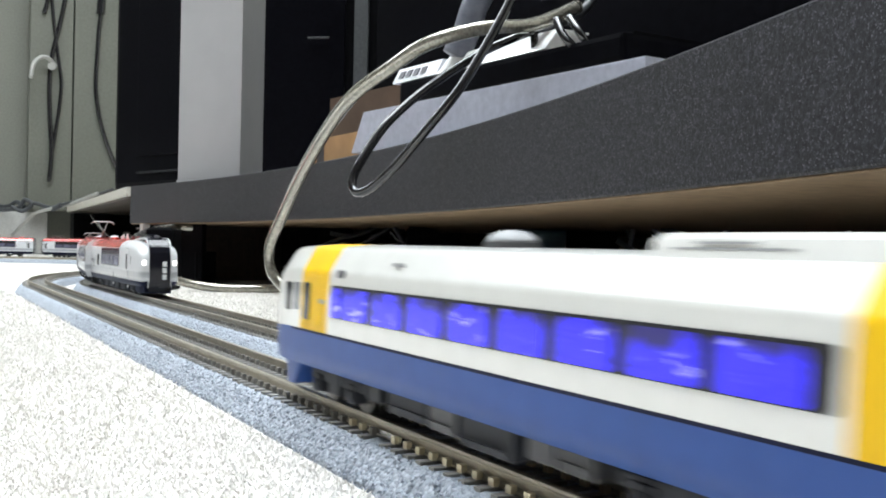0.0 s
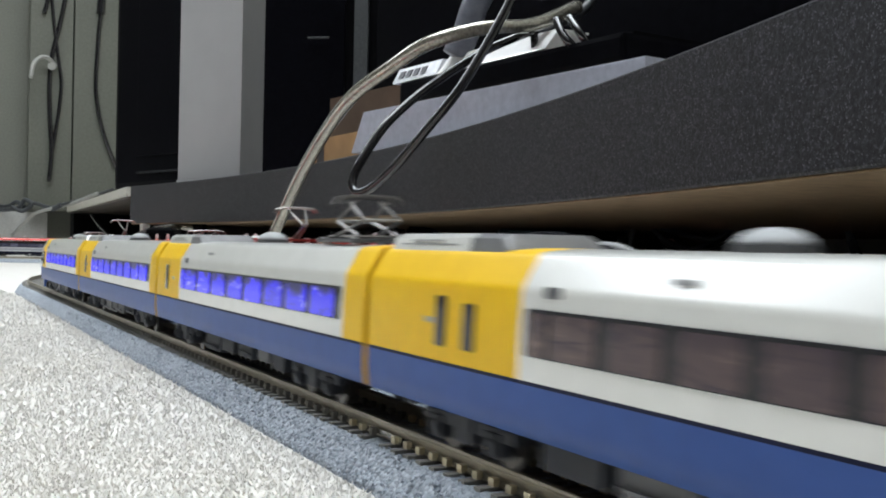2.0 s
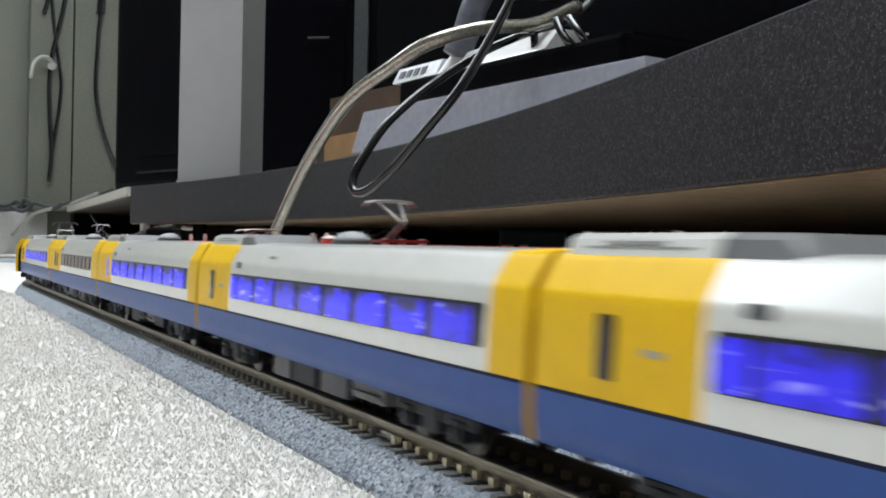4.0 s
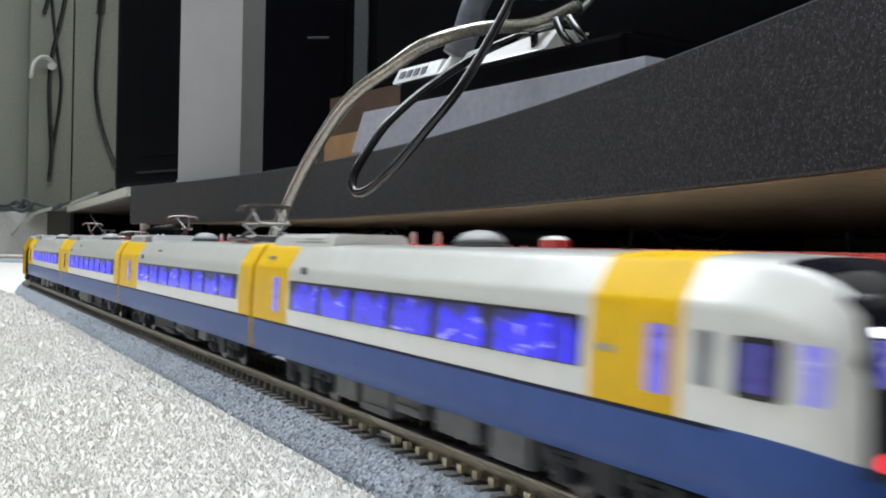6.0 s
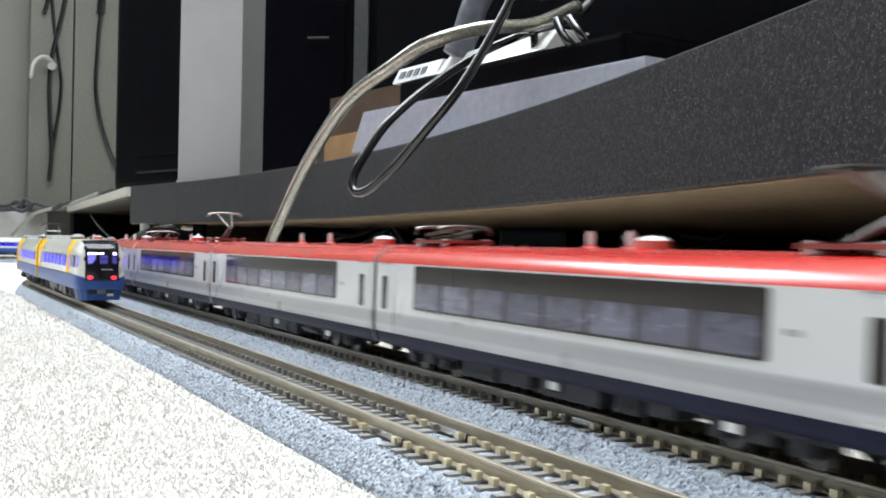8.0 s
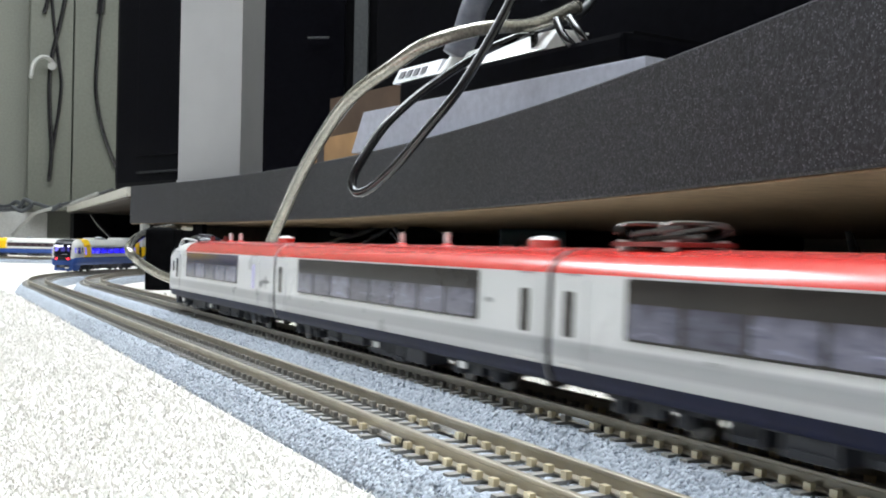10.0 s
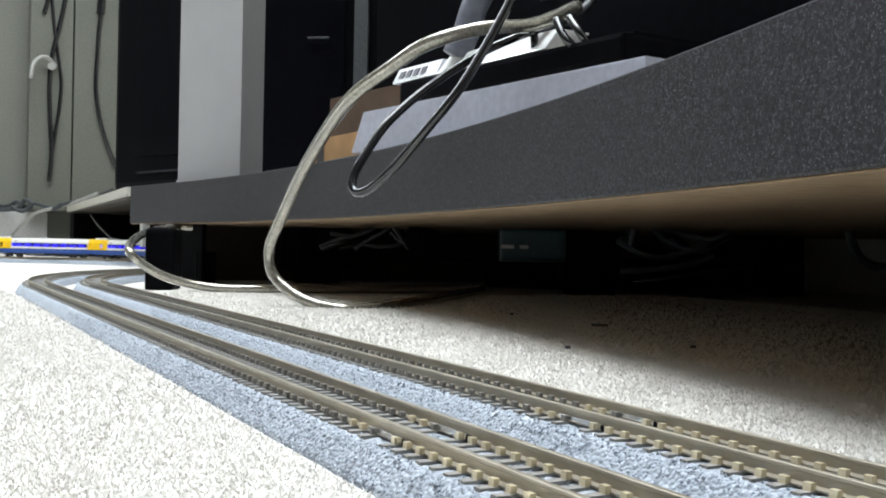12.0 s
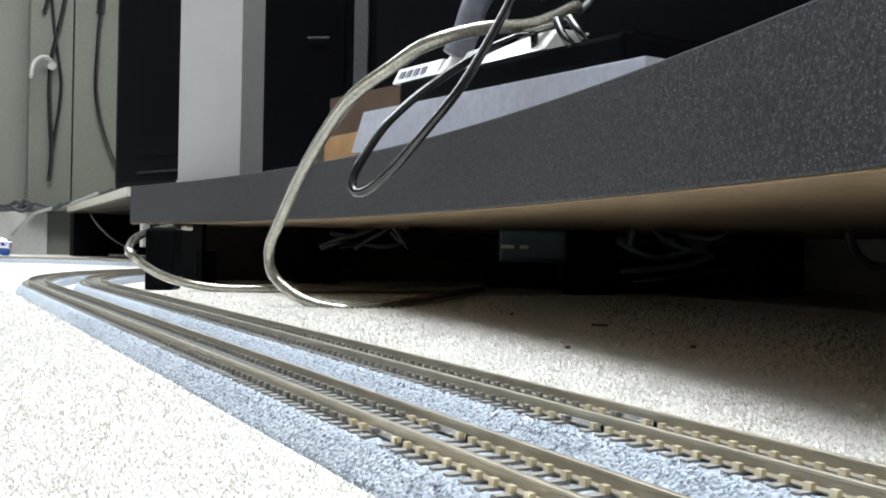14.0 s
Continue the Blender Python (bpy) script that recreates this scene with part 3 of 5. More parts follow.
def disc_recorder():
    """Flat silver box on a black plinth, its label strip on the front edge."""
    root = empty("disc_recorder", "flat silver disc recorder on a black plinth", "recorder")
    part("plinth", mm(strip(between(*ROW, 0.17), between(*ROW, 1.0), 120, 100.0, 110.4, 2)), MAT["black"], root, "glossy black plinth")
    bm = strip(between(*ROW, 0.13), between(*ROW, 0.34), 90, 110.5, 118.2, 0.8)
    for v in bm.verts:
        v.co.x += (v.co.z - 110.5) * 0.5
    part("case", mm(bm), MAT["silver"], root)
    bm = strip(between(*ROW, 0.342), between(*ROW, 0.76), 16, 110.5, 119.5, 0.8)
    for v in bm.verts:                      # the front slopes back
        v.co.x += (v.co.z - 110.5) * 0.75
    part("cover", mm(bm), MAT["white_gloss"], root, "bright white glossy cover")
    a, b = between(*ROW, 0.345), between(*ROW, 0.895)
    part("rear_case", mm(strip((a[0] + 28, a[1] + 9), (b[0] + 28, b[1] + 9), 80, 110.5, 118.6, 1.0)), MAT["black_matt"], root, "matt black rear case")
    d = (Vector(ROW[1]) - Vector(ROW[0])).normalized()
    for k in range(4):
        p = Vector(between(*ROW, 0.155)) + d * (6.5 * k)
        q = p + d * 4.2
        bm = strip((p.x - 0.6, p.y - 0.3), (q.x - 0.6, q.y - 0.3), 1.2, 112.6, 116.2, 0.1)
        for v in bm.verts:
            v.co.x += (v.co.z - 110.5) * 0.5
        part("name_bar", mm(bm), MAT["ink"], root, "dark bar where the maker's name stands")


disc_recorder()


def wooden_box():
    root = empty("wooden_box", "open pine wood box on the stand", "box")
    a, b = (156, 634, 99), (161, 526, 99)
    part("front_board", mm(strip(a, b, 8, 77, 97, 0.6)), MAT["wood"], root, "pale pine front board")
    c, d = (203, 729, 148), (223, 584, 145)
    part("back_board", mm(strip(c, d, 8, 77, 138, 0.6)), MAT["wood_dark"], root, "brown back board")
    part("floor_board", mm(prism([(a[0] + 8, a[1]), (b[0] + 8, b[1]), d, c], 77, 80)), MAT["wood_dark"], root)
    for k in range(6):
        p = between(a, b, 0.08 + 0.018 * k)
        q = between(a, b, 0.086 + 0.018 * k)
        part("vent_slot", mm(strip((p[0] - 0.5, p[1] - 0.3), (q[0] - 0.5, q[1] - 0.3), 1.0, 80, 94)), MAT["ink"], root, "dark vent slot")


wooden_box()


def television():
    root = empty("television", "large black television seen from below", "television")
    a, b = (249, 750, 220), (280, 269, 127)
    part("cabinet", mm(strip(a, b, 70, 86, 640, 5)), MAT["black_matt"], root)
    part("speaker_strip", mm(strip((a[0] - 3, a[1] - 3), (b[0] - 3, b[1] - 3), 4, 88, 100, 0.5)), MAT["black_trim"], root)
    part("screen", mm(strip((a[0] - 2, a[1] - 2), (b[0] - 2, b[1] - 2), 3, 104, 620, 0.5)), MAT["black"], root, "switched-off black screen")
    p, q = between(a, b, 0.3), between(a, b, 0.7)
    part("base", mm(strip((p[0] + 5, p[1] + 5), (q[0] + 5, q[1] + 5), 60, 77, 86, 2)), MAT["black_matt"], root)


television()

# cables over the stand's edge
cable("antenna_cable", "thick clear braided cable bending over the stand down to the carpet",
      [(176, 372, 132), (152, 367, 121), (129, 368, 117), (111, 377, 111), (102, 393, 103), (96, 418, 94), (96, 449, 82), (97, 485, 64), (98, 515, 45), (97, 530, 30), (99, 531, 17), (106, 523, 8), (116, 512, 2), (131, 501, 0), (157, 505, 2), (205, 548, 3), (268, 616, 4)], 2.9, MAT["cable_clear"])
cable("antenna_cable", "clear braided cable looping over the carpet below the stand",
      [(286, 641, 4), (243, 658, 3), (185, 659, 3), (139, 659, 3), (109, 669, 3), (89, 674, 6), (73, 673, 11), (60, 675, 19), (54, 678, 26), (65, 720, 33), (89, 792, 39), (113, 819, 43), (128, 817, 43)], 2.9, MAT["cable_clear"])
cable("loop_cable", "glossy black cable hanging in a loop over the stand's edge",
      [(131, 339, 135), (125, 339, 122), (116, 340, 105), (106, 342, 88), (97, 349, 74), (89, 358, 61), (83, 367, 53), (80, 373, 52), (80, 376, 57), (84, 376, 65), (93, 376, 78), (107, 376, 91), (122, 375, 102), (136, 372, 111), (153, 370, 119)], 1.75, MAT["cable_black"])
cable("short_cable", "dark grey cable crossing behind the television base", [(164, 389, 125), (179, 393, 129), (192, 392, 136), (201, 393, 147)], 2.2, MAT["cable_dark"])
cable("short_cable", "dark cable over the bright recorder housing", [(157, 375, 124), (155, 371, 116), (156, 371, 109), (158, 374, 107)], 1.7, MAT["cable_black"])
cable("short_cable", "dark cable bent over the bright recorder housing", [(154, 354, 121), (154, 349, 114), (156, 346, 110), (160, 349, 109)], 1.7, MAT["cable_black"])
cable("short_cable", "dark cable at the end of the recorder", [(156, 348, 121), (156, 342, 115), (158, 340, 111), (161, 342, 110)], 1.6, MAT["cable_black"])


def adapter_plug():
    root = empty("cable_adapter", "rounded blue-grey cable adapter", "adapter")
    bm = bmesh.new()
    hose(bm, [(162, 424, 151), (157, 426, 140), (154, 428, 128), (150, 430, 118)], 6.2, 14, 8)
    part("shell", mm(bm), MAT["adapter"], root, smooth=True)


adapter_plug()


# below the stand: power strip, caster and loose wires
def power_strip():
    root = empty("power_strip", "black power strip with plugs under the stand", "power strip")
    m = spun((350, 760, 0), -40)
    part("case", mm(block(0, 250, 0, 45, 0, 26, 4, m)), MAT["black_matt"], root)
    for x in (20, 70, 130, 190):
        part("plug", mm(block(x, x + 32, 6, 38, 26, 40, 3, m)), MAT["black_matt"], root, "black plug")
    part("label_plate", mm(block(60, 130, -0.6, 0, 8, 20, 0.2, m)), MAT["black_trim"], root, "dark grey plate")


power_strip()
for wire in ([(213, 768, 29), (229, 760, 35), (248, 762, 41), (268, 763, 45)], [(236, 790, 29), (252, 782, 34), (272, 783, 39), (286, 776, 46)], [(259, 744, 44), (267, 740, 35), (279, 735, 28)],
             [(360, 581, 47), (363, 580, 37), (360, 581, 32)], [(386, 590, 48), (395, 586, 37), (409, 579, 32), (428, 569, 36)], [(403, 593, 48), (421, 584, 33), (445, 572, 43)],
             [(445, 471, 48), (448, 470, 39), (453, 467, 30), (463, 462, 26), (481, 453, 28)], [(364, 579, 11), (381, 559, 15), (404, 548, 21), (435, 543, 24)], [(192, 1788, 73), (207, 1769, 50), (230, 1746, 28), (262, 1730, 14)]):
    cable("loose_wire", "thin black wire tangled under the stand", wire, 2.0, MAT["cable_black"])
for wire in ([(212, 769, 30), (225, 762, 36), (240, 754, 41), (251, 749, 47)], [(232, 747, 29), (244, 741, 38), (256, 735, 46)], [(226, 784, 41), (240, 777, 39), (254, 770, 44), (271, 761, 47)],
             [(246, 706, 46), (251, 704, 37), (256, 701, 30)], [(233, 736, 33), (245, 729, 31), (257, 723, 33), (263, 720, 37)], [(337, 525, 46), (345, 522, 39), (355, 516, 34), (369, 510, 32)],
             [(339, 547, 46), (338, 548, 35)], [(318, 535, 38), (333, 528, 30), (347, 521, 29), (371, 509, 39), (379, 504, 44)], [(327, 542, 19), (347, 532, 21), (363, 524, 24), (378, 516, 30)],
             [(329, 507, 46), (343, 500, 42), (357, 493, 40), (368, 488, 47)], [(380, 414, 45), (382, 413, 36), (387, 411, 29), (393, 407, 26), (402, 403, 28)]):
    cable("loose_wire", "dark wire hanging in a loose tangle below the board", wire, 1.7, MAT["cable_dark"])


def hung_devices():
    """Boxes fixed to the underside of the board."""
    root = empty("power_brick", "black power brick fixed slanting below the board", "power brick")
    m = spun((238, 668, 0), -26)
    bm = bmesh.new()
    rings(bm, [[m @ Vector((x, y, z)) for x, z in ((0, 45.6), (14, 45.6), (52, 33), (50, 21), (22, 22), (0, 30))] for y in (0, 30)])
    bmesh.ops.bevel(bm, geom=list(bm.edges), offset=1.5, segments=2, affect="EDGES")
    part("case", mm(bm), MAT["black_matt"], root)
    root = empty("junction_box", "dark teal junction box with pale marks below the board", "junction box")
    m = spun((294, 637, 0), -27)
    part("case", mm(block(0, 46, 0, 30, 23, 45.6, 2.5, m)), MAT["teal"], root)
    for x0, x1 in ((1.5, 10), (14, 20)):
        part("label_mark", mm(block(x0, x1, -0.5, 0.2, 32, 34.5, 0.1, m)), MAT["insulator"], root, "pale printed mark")
    root = empty("transformer", "black transformer block standing below the board", "transformer")
    m = spun((342, 628, 0), -27)
    part("case", mm(block(0, 38, 0, 34, 4, 45.4, 3, m)), MAT["black_matt"], root)
    part("foot_plate", mm(block(2, 36, 2, 32, 0, 4, 0.5, m)), MAT["black_matt"], root)


hung_devices()


def caster_box():
    root = empty("mains_adapter", "round-shouldered black mains adapter under the stand", "adapter")
    m = spun((500, 700, 0), -42)
    part("case", mm(block(0, 52, 0, 40, 0, 32, 9, m)), MAT["black_matt"], root)
    part("lid", mm(block(8, 44, 6, 34, 31, 35, 2, m)), MAT["black_matt"], root)


caster_box()


def network_box():
    """A small upright box on the carpet at the end of the stand."""
    root = empty("network_box", "small upright black box standing on the carpet beside the stand", "box")
    part("case", mm(prism([(69, 707), (87, 705), (99, 733), (80, 737)], 0, 40, 2.5)), MAT["black_matt"], root)
    part("lid", mm(prism([(72, 709), (86, 708), (95, 731), (81, 734)], 39.6, 41.2, 0.5)), MAT["black_trim"], root, "dark grey lid")


network_box()
# crumbs on the carpet
for k, ((x, y, z), half, wide) in enumerate((((186, 366, 2), 3.4, 0.7), ((161, 279, 2), 0.9, 0.6), ((185, 435, 1), 1.0, 0.7), ((119, 289, 1), 0.8, 0.6))):
    bm = bmesh.new()
    bx(bm, -half, half, -wide, wide, 0.0, 1.0, 0.2, m=spun((x, y, 1.0), -30 + 40 * k))
    tagged(part("crumb", mm(bm), MAT["ink"]), "small dark crumb lying on the carpet", "crumb", "crumbs on the carpet")


# ---------------------------------------------------------------- trains
def skin(stations, profile, classify):
    """Carries a half profile [(x, z)] (mirrored) along stations (y, width factor, z factor above the sill, z drop); sorts
    the faces by classify(x, y, z) into one bmesh a class. The last station may shrink to close the end."""
    full = [(-x, z) for x, z in reversed(profile)] + [(x, z) for x, z in profile[1:] if True]
    base = profile[-1][1]
    top = profile[0][1]
    grid = []
    for y, fw, fz, mid in stations:
        grid.append([Vector((x * fw, y, mid + (z - mid) * fz)) for x, z in full])
    meshes = {}
    for a, b in zip(grid, grid[1:]):
        for i in range(len(full) - 1):
            quad = (a[i], a[i + 1], b[i + 1], b[i])
            c = sum(quad, Vector()) / 4
            bm = meshes.setdefault(classify(c.x, c.y, c.z), bmesh.new())
            bm.faces.new([bm.verts.new(v) for v in quad])
    for bm in meshes.values():
        bmesh.ops.remove_doubles(bm, verts=bm.verts, dist=0.01)
    return meshes, grid


def end_wall(bm, loop):
    bm.faces.new([bm.verts.new(v) for v in loop])


def wheels_and_bogies(root, ys):
    for y in ys:
        bogie = part("bogie", mm(bogie_mesh()), MAT["underframe"], root)
        bogie.location = (0, y * MM, 0)
        for dy in (-7, 7):
            bm = bmesh.new()
            for side in (-1, 1):
                rod(bm, (side * 4.1, 0, 0), (side * 5.6, 0, 0), 2.9, 16)
            rod(bm, (-5, 0, 0), (5, 0, 0), 0.6, 8)
            w = part("wheelset", mm(bm), MAT["wheel"], bogie, "dark metal wheelset")
            w.location = (0, dy * MM, 2.9 * MM)


def bogie_mesh():
    bm = bmesh.new()
    for side in (-1, 1):
        x = side * 7.0
        bx(bm, x - 0.7, x + 0.7, -11, 11, 3.4, 4.9, 0.3)
        bx(bm, x - 1.1, x + 1.1, -2.2, 2.2, 2.0, 5.6, 0.3)
        for dy in (-7, 7):
            bx(bm, x - 1.2, x + 1.2, dy - 1.5, dy + 1.5, 1.6, 4.4, 0.3)
            rod(bm, (x + side * 1.0, dy, 2.9), (x + side * 1.6, dy, 2.9), 0.9, 10)
        for dy in (-3.8, 3.8):
            rod(bm, (x, dy, 4.6), (x, dy, 6.6), 0.8, 8)
    bx(bm, -6.5, 6.5, -1.6, 1.6, 3.6, 6.4)
    return bm


def underfloor(root, seed, y0, y1, low, pale=0.5):
    """Equipment boxes of uneven length between the bogies."""
    rnd = random.Random(seed)
    y = y0
    while y < y1 - 5:
        length = rnd.uniform(5, 13)
        depth = rnd.uniform(0.0, 1.6)
        for side in (-1, 1):
            bm = bmesh.new()
            x0, x1 = sorted((side * 3.0, side * rnd.uniform(7.8, 8.6)))
            bx(bm, x0, x1, y, min(y + length, y1), low + depth, 6.4, 0.25)
            if rnd.random() < 0.6:
                x = side * 8.5
                bx(bm, x - 0.2, x + 0.2, y + 1, min(y + length, y1) - 1, low + depth + 0.8, low + depth + 1.2)
            part("equipment_box", mm(bm), MAT["equipment"] if rnd.random() < pale else MAT["underframe"], root)
        y += length + rnd.uniform(0.8, 3.5)


def pane(name, y0, y1, z0, z1, side, x, mat, root, label="", lean=0.0):
    """A window pane let into the side, 0.25 proud, leaning with the wall."""
    bm = bmesh.new()
    r = min(0.6, (y1 - y0) * 0.2)
    loop = []
    for cy, cz, a0 in ((y1 - r, z1 - r, 0), (y0 + r, z1 - r, 90), (y0 + r, z0 + r, 180), (y1 - r, z0 + r, 270)):
        for k in range(4):
            a = radians(a0 + 30 * k)
            loop.append((cy + r * math.cos(a), cz + r * math.sin(a)))
    rings(bm, [[(side * (x - lean * (z - 12) + d), y, z) for y, z in loop] for d in (-0.6, 0.18)])
    return part(name, mm(bm), mat, root, label)


def bars(root, y, z, side, x, count, w, h, gap, mat, name="marking_bar"):
    for k in range(count):
        bm = bmesh.new()
        x0, x1 = sorted((side * (x - 0.2), side * (x + 0.12)))
        bx(bm, x0, x1, y + k * (w + gap), y + k * (w + gap) + w, z, z + h)
        part(name, mm(bm), mat, root)


def gangway(root, y, profile, label="dark rubber gangway bellows", fold=(0.93, 0.97)):
    """Folded bellows with the outline of the car end, a little smaller."""
    bm = bmesh.new()
    full = [(-x, z) for x, z in reversed(profile)] + list(profile[1:])
    loops = []
    for k in range(7):
        f = fold[k % 2]
        loops.append([(x * f, y + 0.36 * k, 6.4 + (z - 6.4) * f) for x, z in full])
    rings(bm, loops)
    part("gangway", mm(bm), MAT["rubber"], root, label)


def coupler(root, y):
    bm = bmesh.new()
    bx(bm, -1.5, 1.5, y - 3, y + 3, 3.2, 5.2, 0.4)
    bx(bm, -2.6, 2.6, y - 1, y + 1, 2.6, 5.8, 0.4)
    part("coupler", mm(bm), MAT["underframe"], root)


def link(base, name, make, label=""):
    bm = bmesh.new()
    make(bm)
    part(name, mm(bm), MAT["panto"], base, label)


def diamond_pantograph(root, y):
    base = part("pantograph", mm(block(-6, 6, y - 8, y + 8, 25.3, 26.0, 0.2)), MAT["roof_dark"], root, "dark base of a raised pantograph")
    for side in (-1, 1):
        x = side * 3.6
        for d in (-1, 1):
            link(base, "lower_arm", lambda bm: rod(bm, (x, y + d * 5.5, 26.2), (x * 0.85, y - d * 5.8, 28.9), 0.33, 6))
            link(base, "upper_arm", lambda bm: rod(bm, (x * 0.85, y - d * 5.8, 28.9), (x * 0.75, y + d * 1.8, 32.2), 0.28, 6))
    for d in (-1, 1):
        link(base, "cross_rod", lambda bm: rod(bm, (-3.2, y + d * 5.8, 28.9), (3.2, y + d * 5.8, 28.9), 0.3, 6))
        link(base, "axle", lambda bm: rod(bm, (-4.6, y + d * 5.5, 26.2), (4.6, y + d * 5.5, 26.2), 0.4, 6))
        link(base, "collector_shoe", lambda bm: hose(bm, [(-5.6, y + d * 1.8, 31.6), (-4.4, y + d * 1.8, 32.6), (0, y + d * 1.8, 32.8), (4.4, y + d * 1.8, 32.6), (5.6, y + d * 1.8, 31.6)], 0.33, 6, 4))
    for x in (-5, 5):
        for d in (-6.5, 6.5):
            bm = bmesh.new()
            rod(bm, (x, y + d, 25.0), (x, y + d, 26.2), 0.7, 10)
            part("insulator", mm(bm), MAT["insulator"], base)


def arm_pantograph(root, y, raised=True, face=1):
    base = part("pantograph", mm(block(-5.5, 5.5, y - 7, y + 7, 25.6, 26.3, 0.2)), MAT["stub_red"], root, "dark red base frame of a single-arm pantograph")
    if raised:
        link(base, "lower_arm", lambda bm: rod(bm, (0, y - 4 * face, 26.4), (0, y + 5 * face, 30.2), 0.65, 8))
        for side in (-1, 1):
            link(base, "upper_arm", lambda bm: rod(bm, (0.6 * side, y + 5 * face, 30.2), (2.6 * side, y - 3 * face, 34.8), 0.35, 6))
        link(base, "control_rod", lambda bm: rod(bm, (-1.8, y - 5.5 * face, 26.4), (-0.6, y + 4 * face, 29.4), 0.25, 6))
        for d in (-1.3, 1.3):
            link(base, "collector_shoe", lambda bm: hose(bm, [(-6.2, y - 3 * face + d, 33.9), (-4.9, y - 3 * face + d, 35.0), (0, y - 3 * face + d, 35.3), (4.9, y - 3 * face + d, 35.0), (6.2, y - 3 * face + d, 33.9)], 0.33, 6, 4))
    else:
        for side in (-1, 1):
            link(base, "folded_arm", lambda bm: rod(bm, (3.2 * side, y - 5.5, 27.4), (2.4 * side, y + 5.5, 28.4), 0.4, 6))
            link(base, "lower_arm", lambda bm: rod(bm, (2.6 * side, y - 5.0, 26.5), (1.6 * side, y + 5.0, 27.2), 0.45, 6))
        for d in (-5, 5):
            link(base, "collector_shoe", lambda bm: hose(bm, [(-6.2, y + d, 27.4), (-5.2, y + d, 28.8), (0, y + d, 29.1), (5.2, y + d, 28.8), (6.2, y + d, 27.4)], 0.3, 6, 4))
    for x in (-4.6, 4.6):
        for d in (-5.5, 5.5):
            bm = bmesh.new()
            rod(bm, (x, y + d, 25.0), (x, y + d, 26.6), 0.75, 10)
            part("insulator", mm(bm), MAT["insulator"], base)


def dome(root, y, x, r, h, mat, ring, lift=0.0):
    """A low rounded vent on a seat ring, raised by lift."""
    bm = bmesh.new()
    turn = [2 * math.pi * j / 18 for j in range(18)]
    loops = []
    for k in range(7):
        a = radians(15 * k)
        loops.append([(x + r * math.cos(a) * math.cos(t), y + 1.25 * r * math.cos(a) * math.sin(t), 25.6 + lift + h * math.sin(a)) for t in turn])
    rings(bm, loops)
    d = part("roof_vent", mm(bm), mat, root, "low rounded roof vent", smooth=True)
    bm = bmesh.new()
    rings(bm, [[(x + 1.08 * r * math.cos(t), y + 1.33 * r * math.sin(t), z) for t in turn] for z in (24.6, 25.7 + lift)])
    part("seat_ring", mm(bm), ring, d)


def post(root, y, x, mat_base):
    bm = bmesh.new()
    rod(bm, (x, y, 25.6), (x, y, 27.7), 0.7, 10)
    rod(bm, (x, y, 27.7), (x, y, 28.1), 0.45, 10)
    p = part("roof_insulator", mm(bm), MAT["insulator"], root, "pale roof insulator")
    bm = bmesh.new()
    rings(bm, [[(x + r * math.cos(t), y + 1.5 * r * math.sin(t), z) for t in [2 * math.pi * j / 12 for j in range(12)]] for r, z in ((1.6, 24.4), (1.4, 25.3), (0.8, 25.7))])
    part("insulator_base", mm(bm), mat_base, p)


END = 69.1
PROFILE_A = [(0, 25.1), (3.0, 25.05), (6.4, 24.75), (6.95, 24.5), (7.25, 24.15), (7.4, 23.9), (8.95, 21.32), (9.1, 21.05), (9.25, 20.7), (9.3, 20.35), (9.6, 16.0), (9.7, 11.4), (9.72, 11.0), (9.7, 8.0), (9.45, 5.6), (8.8, 5.4)]


